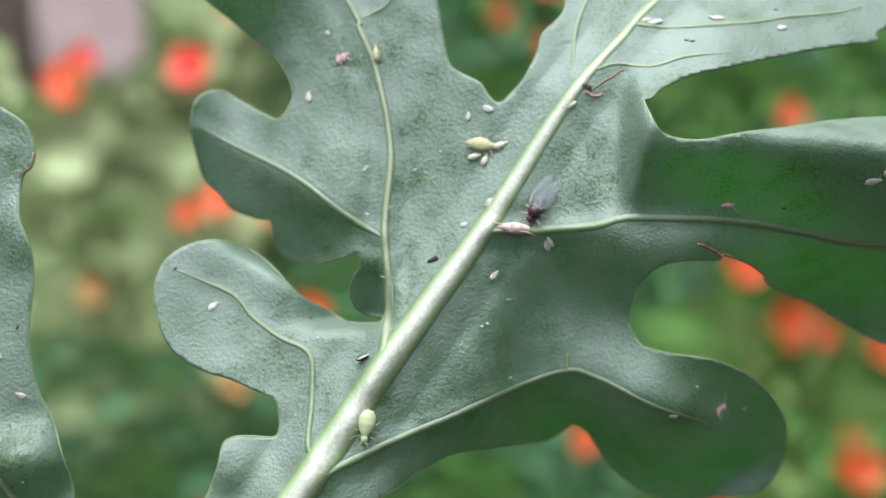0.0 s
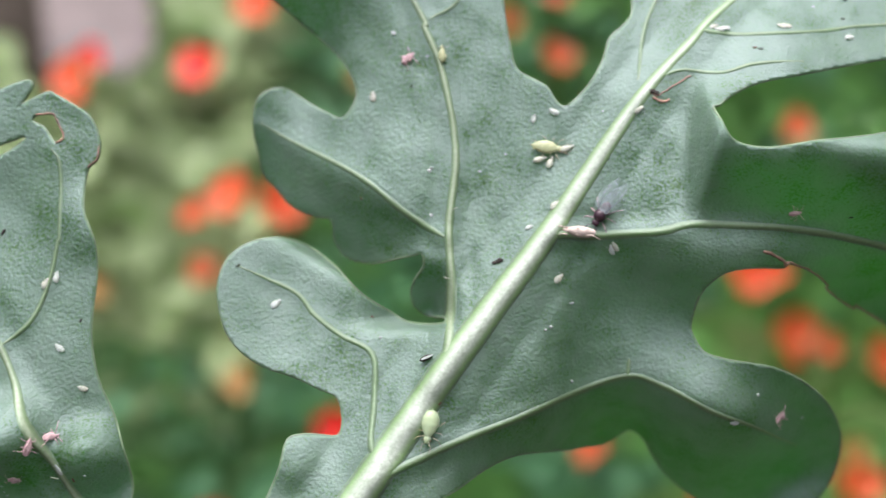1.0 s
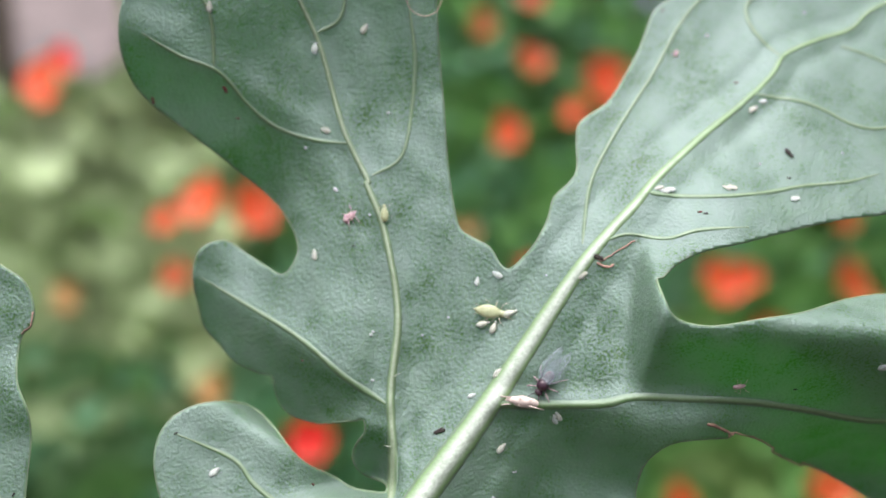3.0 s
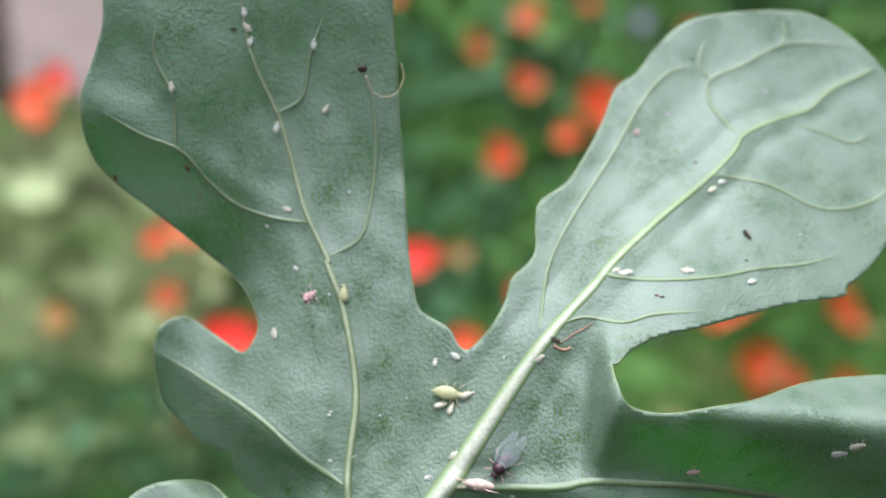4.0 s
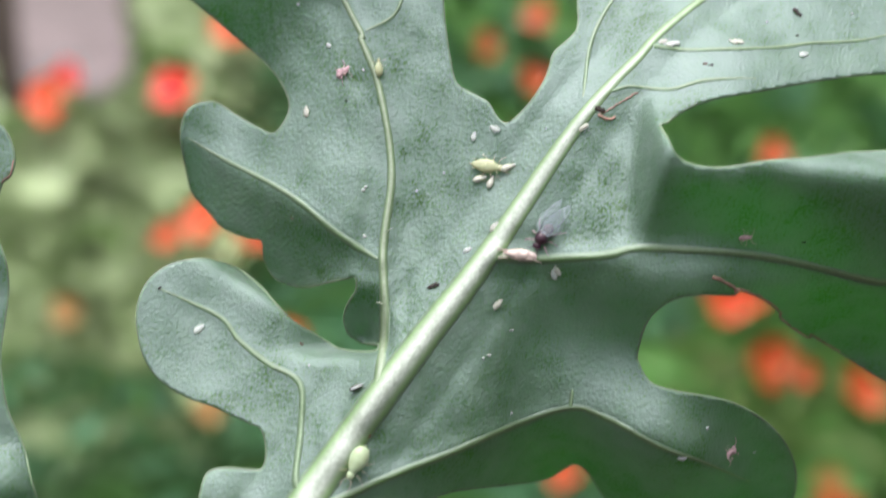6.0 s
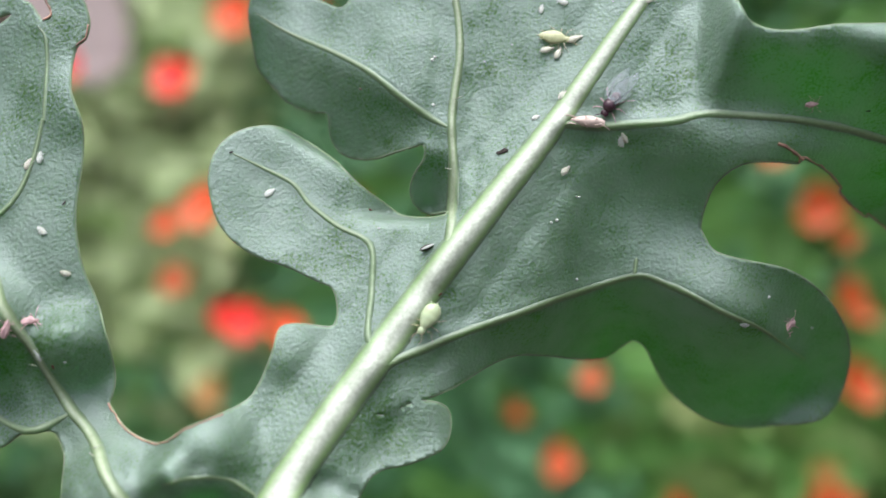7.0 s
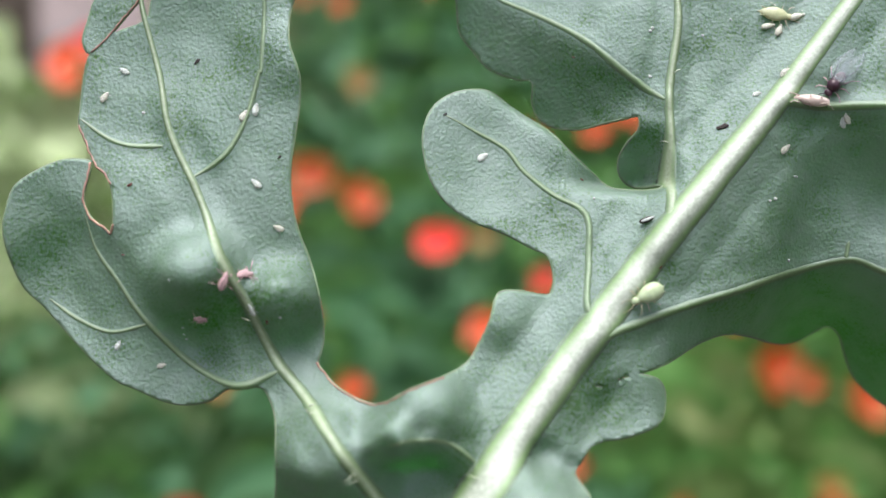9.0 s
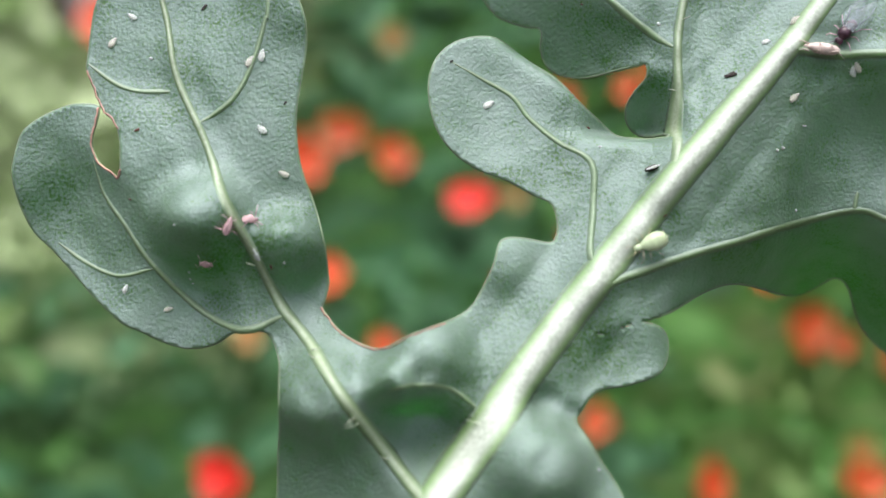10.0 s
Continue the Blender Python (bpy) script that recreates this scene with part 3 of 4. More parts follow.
def depth(x, z, ridges=True):
    """How far the blade lies behind its plane, in millimetres."""
    x, z = np.asarray(x, float), np.asarray(z, float)
    b = BEND
    y = b[0] + b[1] * x + b[2] * z + (b[3] * x * x + b[4] * x * z + b[5] * z * z) / 30
    for cx, cz, r, h in SWELLS:
        y = y + h * np.exp(-((x - cx) ** 2 + (z - cz) ** 2) / 2 / r / r)
    for cx, cz, r, h in PUCKERS:
        y = y + h * np.exp(-(((x - cx) ** 2 + (z - cz) ** 2) / 2 / r / r) ** 1.5)
    for (ax, az), (bx, bz), side, slope, reach, soft, stop in FOLDS:
        dx, dz = bx - ax, bz - az
        n = math.hypot(dx, dz)
        across = (dx * (z - az) - dz * (x - ax)) / n * side * (1 if dx > 0 else -1)
        u = (dx * (x - ax) + dz * (z - az)) / n
        ends = 1 / (1 + np.exp(np.clip((soft - u) / soft, -50, 50))) / (1 + np.exp(np.clip((u - n - 1.0) / 0.8, -50, 50)))
        rise = 0.25 * np.logaddexp(0, across / 0.25)
        rise = rise / (1 + (rise / reach) ** 4) ** 0.25
        y = y + slope * ends * rise / (1 + np.exp(np.clip((across - stop) / (0.2 if stop < 5 else 0.8), -50, 50)))
    # the bright rim along the upper edge of the right-hand lobe
    y = y + 0.55 * 0.3 * np.logaddexp(0, (z - 9.0 - 0.05 * (x - 14)) / 0.3) / (1 + np.exp(-(x - 12.5) / 0.4)) / (1 + np.exp(np.clip((z - 12.2) / 0.3, -50, 50)))
    for k, (f, a) in enumerate(((0.55, 0.4), (0.8, 2.3), (1.15, 1.1), (1.4, 2.9), (1.9, 0.1), (2.3, 1.7))):
        ca, sa = math.cos(a + k), math.sin(a + k)
        y = y + 0.05 / (1 + 0.5 * f) * np.sin(f * (ca * x + sa * z) + 1.1 * np.sin(0.37 * (ca * z - sa * x) + k) + 2.1 * k)
    if ridges:
        for course, r0, r1 in COURSES.values():
            d, u = near_course(x, z, course)
            w = r0 + (r1 - r0) * u
            y = y - 0.55 * w * np.exp(-(d / (1.5 * w + 0.12)) ** 2) + 0.10 * np.clip(w / 0.3, 0, 1) ** 2 * np.exp(-((d - 2.2 * w - 0.5) / 0.5) ** 2)
    return y


def on_leaf(x, z, off=0.0):
    """A place on the leaf in its own space, in metres; off: millimetres towards the viewer."""
    return Vector((x, float(depth(np.array([x]), np.array([z]))[0]) - off, z)) * MM


def leaf_frame(x, z, angle=0.0, off=0.0):
    """A pose on the leaf's face: local z out of the leaf, local x along the angle (degrees, anticlockwise from +x as one looks at it)."""
    e = 0.25
    xs, zs = np.array([x, x + e, x - e, x, x]), np.array([z, z, z, z + e, z - e])
    y = depth(xs, zs, False)
    nx, nz = (y[1] - y[2]) / (2 * e), (y[3] - y[4]) / (2 * e)
    normal = Vector((nx, -1, nz)).normalized()
    a = radians(angle)
    ahead = Vector((math.cos(a), 0, math.sin(a)))
    ahead = (ahead - normal * ahead.dot(normal)).normalized()
    side = normal.cross(ahead)
    m = Matrix((ahead, side, normal)).transposed().to_4x4()
    m.translation = Vector((x, float(depth(xs[:1], zs[:1])[0]) - off, z)) * MM
    return m


def blade_mesh():
    step = 0.22
    xs, zs = np.arange(-44, 38, step), np.arange(-29, 45, step)
    gx, gz = np.meshgrid(xs, zs, indexing="ij")
    dist, inside = np.full(gx.shape, 1e9), np.zeros(gx.shape, bool)
    for loop in (spline(MARGIN, 4, True), spline(HOLE, 4, True)):
        for a, b in zip(loop, np.roll(loop, -1, 0)):
            d = b - a
            if d @ d < 1e-10:
                continue
            u = np.clip(((gx - a[0]) * d[0] + (gz - a[1]) * d[1]) / (d @ d), 0, 1)
            np.minimum(dist, np.hypot(gx - a[0] - u * d[0], gz - a[1] - u * d[1]), out=dist)
            if abs(d[1]) > 1e-12:
                inside ^= ((a[1] > gz) != (b[1] > gz)) & (gx < a[0] + (gz - a[1]) / d[1] * d[0])
    value = np.where(inside, dist, -dist)
    verts, index, faces = [], {}, []

    def vertex(key, place):
        if key not in index:
            index[key] = len(verts)
            verts.append(place)
        return index[key]

    ins = value > 0
    for i in range(len(xs) - 1):
        for j in range(len(zs) - 1):
            c = [(i, j), (i + 1, j), (i + 1, j + 1), (i, j + 1)]
            k = [ins[q] for q in c]
            if not any(k):
                continue
            poly = []
            for n in range(4):
                p, q = c[n], c[(n + 1) % 4]
                if k[n]:
                    poly.append(vertex(p, (xs[p[0]], zs[p[1]])))
                if k[n] != k[(n + 1) % 4]:
                    u = value[p] / (value[p] - value[q])
                    poly.append(vertex((min(p, q), max(p, q)), (xs[p[0]] + u * (xs[q[0]] - xs[p[0]]), zs[p[1]] + u * (zs[q[1]] - zs[p[1]]))))
            if len(poly) > 2:
                faces.append(poly)
    v = np.array(verts)
    y = depth(v[:, 0], v[:, 1])
    y = y + 0.02 * np.array([noise.noise((a * 0.9, b * 0.9, 0.3)) for a, b in v])
    n = len(v)
    front = np.stack([v[:, 0], y, v[:, 1]], 1)
    both = np.concatenate([front, front + (0, 0.18, 0)]) * MM
    count = {}
    for f in faces:
        for a, b in zip(f, f[1:] + f[:1]):
            count[(a, b)] = count.get((a, b), 0) + 1
    rim = [(b, a, a + n, b + n) for a, b in count if (b, a) not in count]
    me = bpy.data.meshes.new("blade")
    me.from_pydata(both.tolist(), [], [f for f in faces] + [[a + n for a in f[::-1]] for f in faces] + rim)
    me.materials.append(BLADE)
    for f in me.polygons:
        f.use_smooth = True
    return me


leaf = thing("leaf", LEAF, "large grey-green lobed leaf seen from beneath, infested with aphids", "leaf")
blade = new("blade", blade_mesh())
blade.parent = leaf
blade["label"] = "glaucous grey-green blade with curled lobes"



def ridge(course, half, height, sides, green=0.0):
    """A rib with a rounded crest whose feet run out under the blade's face; half and height in millimetres along the course; green: how far its crest has lost its paleness."""
    green = np.broadcast_to(green, len(course))
    bm = bmesh.new()
    layer = bm.verts.layers.float.new("across")
    lean = np.gradient(course, axis=0)
    lean = lean / np.hypot(lean[:, 0], lean[:, 1])[:, None]
    rows = []
    for s in np.linspace(-1, 1, sides):
        x, z = course[:, 0] - lean[:, 1] * half * s, course[:, 1] + lean[:, 0] * half * s
        crest = math.cos(0.5 * math.pi * s) ** 1.1
        y = depth(x, z) - (height + 0.05) * crest + 0.045
        line = [bm.verts.new(Vector(p) * MM) for p in zip(x, y, z)]
        for v, g in zip(line, green):
            v[layer] = g + (1 - g) * abs(s)
        rows.append(line)
    for p, q in zip(rows, rows[1:] + rows[:1]):
        for k in range(len(p) - 1):
            bm.faces.new((p[k], p[k + 1], q[k + 1], q[k]))
    bmesh.ops.recalc_face_normals(bm, faces=bm.faces)
    return bm


for key, (course, r0, r1) in COURSES.items():
    main = key == "midrib"
    keep = spline(VEINS[key][0], 10)
    u = np.linspace(0, 1, len(keep))
    uneven = np.array([1 + (0.03 if main else 0.14) * noise.noise((a * 0.9, b * 0.9, 2.2)) for a, b in keep])
    if main:
        rad = np.interp(u, [0, 0.18, 0.3, 0.42, 0.55, 0.75, 1], [0.98, 0.86, 0.70, 0.47, 0.27, 0.15, 0.07])
        bm = ridge(keep, (1.12 * rad + 0.12) * uneven, 0.46 * rad, 17, 0.62 * np.clip((u - 0.42) / 0.3, 0, 1))
    else:
        rad = np.maximum(np.linspace(r0, r1, len(keep)), 0.09)
        fade = np.clip(np.minimum((1 - u) * 6, 1 if r0 > 0.29 else 0.25 + u * 8), 0.02, 1)
        bm = ridge(keep, ((0.78 if r0 > 0.3 else 0.95) * rad + 0.08) * uneven * (0.4 + 0.6 * fade), (0.32 * rad + 0.03) * fade, 9)
    part("midrib" if main else "vein", bm, MIDRIB if main else MAIN_VEIN if key in ("upper_left", "left") else VEIN, leaf, "thick whitish midrib" if main else "")

# a few stiff hairs stand off the lower veins
for x, z, dx, dz in ((-17.6, -19.9, -0.5, 0.1), (-19.3, -18.1, -0.6, -0.3), (-19.5, -17.8, -0.5, -0.5), (-22.0, -15.0, -0.45, 0.2), (-22.3, -14.6, 0.5, 0.2), (-12.9, -17.6, -0.9, 0.2), (-26.0, -10.3, -0.5, 0.1), (-3.4, 2.0, -0.4, 0.1), (-3.3, 6.2, 0.4, 0.2)):
    bm = bmesh.new()
    a, b = on_leaf(x, z, 0.25), on_leaf(x + dx, z + dz, 0.55)
    tube(bm, [a, a.lerp(b, 0.5) - Vector((0, 0.00012, 0)), b], [0.00003, 0.000025, 0.00001], 5)
    part("hair", bm, HAIR_PALE, leaf, "short pale hair")

# the stalk runs on from the midrib down to the soil
bm = bmesh.new()
foot = LEAF.inverted() @ Vector((-0.05, 0.16, 0.0))
start = on_leaf(-15.9, -23.6, 0.5)
stalk = [start.lerp(foot, u) + Vector((-0.015, 0.0, 0.0)) * math.sin(math.pi * u) for u in (0, 0.01, 0.03, 0.08, 0.2, 0.4, 0.6, 0.8, 1)]
tube(bm, stalk, [0.0013, 0.0013, 0.0014, 0.0015, 0.0018, 0.002, 0.0024, 0.0028, 0.003], 10)
part("stalk", bm, STALK, leaf, "long green leaf stalk")


# pale, slightly thickened rim round the whole blade
for loop in (spline(MARGIN, 3, True), spline(HOLE, 4, True)):
    bm = bmesh.new()
    loop = np.concatenate([loop, loop[:1]])
    keep = [0] + [i for i in range(1, len(loop)) if np.hypot(*(loop[i] - loop[i - 1])) > 0.05]
    loop = loop[keep]
    y = depth(loop[:, 0], loop[:, 1])
    tube(bm, [Vector((a, d + 0.11, b)) * MM for (a, b), d in zip(loop, y)], 0.00009, 6)
    part("rim", bm, RIM, leaf, "pale thickened rim")


def edge_line(points, radius):
    """A browned, slightly ragged line along a torn or eaten margin."""
    bm = bmesh.new()
    c = spline(points, 5)
    pts = [on_leaf(a + 0.08 * noise.noise((a * 3, b * 3, 1)), b + 0.08 * noise.noise((a * 3, b * 3, 7)), 0.02) for a, b in c]
    tube(bm, pts, [radius * MM * (0.7 + 0.6 * abs(noise.noise((a * 2, b * 2, 4)))) for a, b in c], 6)
    part("browned_margin", bm, BROWN_EDGE, leaf, "reddish-brown dried margin")


edge_line(SIDE_LOBE[19:27], 0.07)
edge_line(SIDE_LOBE[28:34], 0.06)
edge_line(LEFT_LOBE_SIDE[10:18], 0.06)
edge_line(RIGHT_LOBE_TORN[0:8], 0.06)
edge_line([(15.1, 3.79), (15.88, 3.58), (16.85, 3.14)], 0.11)
edge_line(LEFT_LOBE_TIP[12:17], 0.06)
edge_line(HOLE[1:7], 0.07)
edge_line(LEFT_LOBE_END[7:10], 0.06)
edge_line([(8.59, 13.49), (9.16, 13.39), (10.03, 13.96), (11.07, 14.62)], 0.05)
edge_line([(8.78, 13.2), (9.36, 12.99), (9.84, 13.09)], 0.09)


# ---- insects and debris on the leaf ----
def egg(u):
    return 1.0 + 0.25 * u


def limb(bm, points, r):
    tube(bm, points, [r * (1 - 0.5 * i / (len(points) - 1)) for i in range(len(points))], 5)


def aphid(name, m, length, width, body_material, label, antennae=True, girth=None, group="", tall=0.42):
    """Head towards local +x, back towards local +z; sizes in metres."""
    a = thing(name, m, label, "aphid", group)
    h = tall * width
    bm = bmesh.new()
    blob(bm, (-0.08 * length, 0, 0.75 * h), (0.44 * length, 0.5 * width, 0.62 * h * 1.3), seg=20, rings=14, shape=girth or (lambda u: 1 - 0.28 * u - 0.12 * u * u))
    for v in bm.verts:
        v.co.z += 0.02 * length * math.sin(v.co.x / length * 40) * (v.co.z > 0.8 * h)
    part("abdomen", bm, body_material, a)
    bm = bmesh.new()
    blob(bm, (0.38 * length, 0, 0.6 * h), (0.14 * length, 0.22 * width, 0.42 * h), seg=12, rings=8)
    head = part("head", bm, body_material, a)
    for s in (-1, 1):
        bm = bmesh.new()
        blob(bm, (0.42 * length, s * 0.2 * width, 0.72 * h), (0.02 * length, 0.02 * length, 0.02 * length), seg=8, rings=6)
        part("eye", bm, RUST, head, "dark red eye")
        if antennae:
            bm = bmesh.new()
            limb(bm, [(0.48 * length, s * 0.1 * width, 0.7 * h), (0.60 * length, s * 0.25 * width, 0.9 * h), (0.72 * length, s * 0.28 * width, 0.55 * h), (0.85 * length, s * 0.2 * width, 0.2 * h)], 0.010 * length)
            part("antenna", bm, APHID_LIMB, head)
        for k, (x0, reach) in enumerate(((0.28, 0.30), (0.14, 0.02), (0.0, -0.32))):
            bm = bmesh.new()
            limb(bm, [(x0 * length, s * 0.2 * width, 0.5 * h), ((x0 + 0.3 * reach) * length, s * 0.62 * width, 0.75 * h), ((x0 + 0.8 * reach) * length, s * 0.85 * width, 0.02 * h)], 0.012 * length)
            part("leg", bm, APHID_LIMB, a)
        bm = bmesh.new()
        limb(bm, [(-0.36 * length, s * 0.26 * width, 1.0 * h), (-0.50 * length, s * 0.32 * width, 1.15 * h)], 0.02 * length)
        part("cornicle", bm, body_material, a)
    bm = bmesh.new()
    limb(bm, [(-0.48 * length, 0, 0.6 * h), (-0.58 * length, 0, 0.65 * h)], 0.03 * length)
    part("tail", bm, body_material, a)
    return a


green_aphid = aphid("aphid", LEAF @ leaf_frame(-4.38, -6.87, 260), 0.0019, 0.00102, APHID_GREEN, "plump pale green wingless aphid beside the midrib")
yellow_aphid = aphid("aphid", LEAF @ leaf_frame(2.51, 10.19, -10), 0.0019, 0.00088, APHID_YELLOW, "pale yellow wingless aphid giving birth on the blade", girth=lambda u: 0.95 + 0.12 * u - 0.3 * u * u, tall=0.3)
for x, z, a, s in ((2.07, 9.46, 15, 0.0008), (2.7, 9.27, 70, 0.0008), (3.69, 10.14, 20, 0.0009)):
    aphid("aphid_nymph", LEAF @ leaf_frame(x, z, a), s, 0.45 * s, NYMPH_PALE, "tiny cream aphid nymph beside its yellow mother", False, group="newborn nymphs")
aphid("aphid_nymph", LEAF @ leaf_frame(-4.08, 16.22, 95), 0.0011, 0.0005, APHID_YELLOW, "pale yellow aphid nymph beside a side vein", False)


def winged_aphid(m):
    a = thing("winged_aphid", m, "dark purple winged aphid with clear grey wings", "aphid")
    L = 0.0016
    bm = bmesh.new()
    blob(bm, (-0.1 * L, 0, 0.2 * L), (0.30 * L, 0.2 * L, 0.17 * L), seg=14, rings=10, shape=lambda u: 1 - 0.2 * u)
    part("abdomen", bm, RUST, a, "reddish purple abdomen")
    bm = bmesh.new()
    blob(bm, (0.22 * L, 0, 0.26 * L), (0.24 * L, 0.25 * L, 0.24 * L), seg=14, rings=10)
    blob(bm, (0.10 * L, 0.1 * L, 0.38 * L), (0.12 * L, 0.1 * L, 0.08 * L), seg=10, rings=6)
    blob(bm, (0.10 * L, -0.1 * L, 0.38 * L), (0.12 * L, 0.1 * L, 0.08 * L), seg=10, rings=6)
    part("thorax", bm, DARK_BODY, a)
    bm = bmesh.new()
    blob(bm, (0.52 * L, 0, 0.2 * L), (0.12 * L, 0.16 * L, 0.13 * L), seg=12, rings=8)
    head = part("head", bm, DARK_BODY, a)
    for s in (-1, 1):
        bm = bmesh.new()
        limb(bm, [(0.6 * L, s * 0.06 * L, 0.2 * L), (0.75 * L, s * 0.2 * L, 0.3 * L), (1.0 * L, s * 0.25 * L, 0.1 * L)], 0.02 * L)
        part("antenna", bm, DARK_BODY, head)
        bm = bmesh.new()
        rows = []
        for i in range(9):
            u = i / 8
            w = 0.74 * math.sin(math.pi * min(1, 0.12 + 0.88 * u) ** 0.75) + 0.03
            c = Vector((0.1 - 1.5 * u, s * (0.10 + 0.10 * u), 0.42 - 0.1 * u)) * L
            rows.append([bm.verts.new(c + Vector((0, k * w * L * 0.5, 0.03 * L * (1 - abs(k))))) for k in (-1, -0.5, 0, 0.5, 1)])
        for p, q in zip(rows, rows[1:]):
            for k in range(4):
                bm.faces.new((p[k], p[k + 1], q[k + 1], q[k]))
        bmesh.ops.solidify(bm, geom=bm.faces[:], thickness=0.008 * L)
        wing = part("wing", bm, WING, a, "clear greyish wing")
        bm = bmesh.new()
        limb(bm, [(0.1 * L, s * 0.14 * L, 0.44 * L), (-0.6 * L, s * 0.34 * L, 0.40 * L), (-1.2 * L, s * 0.3 * L, 0.34 * L)], 0.011 * L)
        part("wing_vein", bm, WING_VEIN, wing)
        for x0, x1 in ((0.35, 0.65), (0.2, 0.1), (0.05, -0.5)):
            bm = bmesh.new()
            limb(bm, [(x0 * L, s * 0.15 * L, 0.15 * L), ((x0 + x1) / 2 * L, s * 0.42 * L, 0.3 * L), (x1 * L, s * 0.6 * L, 0.01 * L)], 0.02 * L)
            part("leg", bm, SKIN_PINK, a, "pinkish leg")
    return a


winged_aphid(LEAF @ leaf_frame(5.89, 6.09, 235))


def shed_skin(m, s, mat, label, elongated=False, seed=0):
    """An empty, crumpled skin with its legs splayed and bent."""
    a = thing("shed_skin", m, label, "insect skin", "shed skins")
    rnd = random.Random(seed)
    reach = 0.16 if elongated else 0.34
    bm = bmesh.new()
    blob(bm, (0, 0, 0.13 * s), (0.5 * s, (0.15 if elongated else 0.22) * s, 0.14 * s), seg=14, rings=10, shape=lambda u: 1 - 0.3 * u)
    for v in bm.verts:
        q = v.co / s * (3.5 if elongated else 5) + Vector((seed * 3.1, 0, 0))
        v.co += Vector((0.5, 1.0, 1.2)) * ((0.05 if elongated else 0.15) * s * noise.noise(q))
    part("husk", bm, mat, a)
    for side in (-1, 1):
        for x0, x1 in ((0.3, 0.6), (0.1, 0.1), (-0.15, -0.5)):
            x1 += rnd.uniform(-0.25, 0.25)
            k = rnd.uniform(0.6, 1.7) * (0.45 if elongated else 1)
            bm = bmesh.new()
            limb(bm, [(x0 * s, side * 0.1 * s, 0.12 * s), ((x0 + x1) / 2 * s, side * reach * k * s, rnd.uniform(0.2, 0.45) * s), (x1 * s, side * 1.5 * reach * k * s, 0.05 * s)], 0.024 * s)
            part("leg", bm, mat, a)
    return a


NYMPH = [(-13.97, 0.29, 0.84, 40), (-8.41, 13.64, 0.82, 100), (1.67, 12.05, 0.65, 80), (2.95, 6.58, 0.7, 30), (1.39, 5.16, 0.59, 20), (3.18, 2.08, 0.82, 45), (13.07, 17.78, 0.81, 170), (16.84, 18.01, 0.67, 140), (21.12, 17.47, 0.75, 20), (6.53, 4.06, 0.76, 110), (14.04, -6.38, 0.64, 160), (7.85, 12.44, 0.92, 20), (2.9, 12.47, 0.79, 150), (-15.14, 28.72, 0.81, 90), (-6.41, 31.73, 0.8, 85), (-5.62, 27.88, 0.8, 60), (-10.74, 33.44, 0.73, 95), (-10.56, 32.55, 0.8, 130), (-10.35, 31.73, 0.73, 80), (-7.93, 21.53, 0.73, 160)]
NYMPH_MORE = [(-8.71, 26.65, 0.88, 80), (19.44, 23.65, 0.75, 30), (20.1, 24.21, 0.6, 10), (12.7, 17.95, 0.64, 20), (13.39, 17.87, 0.78, 170), (17.19, 18.05, 0.72, 150), (25.07, 7.33, 1.05, 20), (25.92, 7.81, 1.05, 30), (-34.84, 3.42, 0.71, 150), (-35.77, 1.75, 0.78, 60), (-26.98, 1.56, 0.81, 85), (-27.63, 1.17, 0.81, 60), (-26.47, -2.68, 0.79, 140), (-25, -5.04, 0.72, 160), (-33.35, -12.22, 0.61, 70), (-30.89, -13.13, 0.6, 20), (-25.9, -9.72, 0.83, 110), (2.9, 6.46, 0.68, 30), (6.37, 3.86, 0.75, 100)]
DUST = [(-7.23, 17.79, 0.38, 0), (-4.74, 8.69, 0.32, 0), (2.77, -0.83, 0.31, 0), (-4.58, 5.94, 0.32, 0), (15.6, -4.67, 0.32, 0), (19.42, -6.12, 0.31, 0), (4.22, -4.07, 0.28, 0), (4.11, 0.66, 0.21, 0), (-7.46, -1.66, 0.21, 0), (-1.62, 8.74, 0.18, 0), (-0.04, 9.84, 0.18, 0), (5.83, 12.46, 0.18, 0), (-5.02, 16.12, 0.22, 0), (-7.16, 17.71, 0.33, 0), (-4.01, 22.69, 0.29, 0), (-9.2, 20.47, 0.29, 0), (17.06, 29.14, 0.31, 0), (23.85, 31.05, 0.28, 0), (24.81, 20.75, 0.19, 0), (19.31, 19.79, 0.22, 0)]
DUST_MORE = [(-4.61, 8.88, 0.28, 0), (-30.27, -8.63, 0.16, 0), (-29.83, -10.94, 0.2, 0), (-29.79, -11.31, 0.16, 0), (-29.66, -11.54, 0.16, 0), (-24.32, -10.03, 0.22, 0), (-33.4, 1.01, 0.28, 0), (2.44, -1.01, 0.26, 0), (3.97, 0.64, 0.2, 0), (-2.39, -1.78, 0.16, 0), (-6.69, -19.32, 0.22, 0)]
SKIN = [(-6.22, 16, 0.97, 30), (16.81, 6.08, 0.76, 10), (17.45, -6.07, 0.97, 200), (-27.53, -8.37, 1.08, 80), (-26.5, -7.84, 1.0, 20), (-28.74, -10.37, 0.78, 150), (14.85, 27.7, 0.48, 60)]
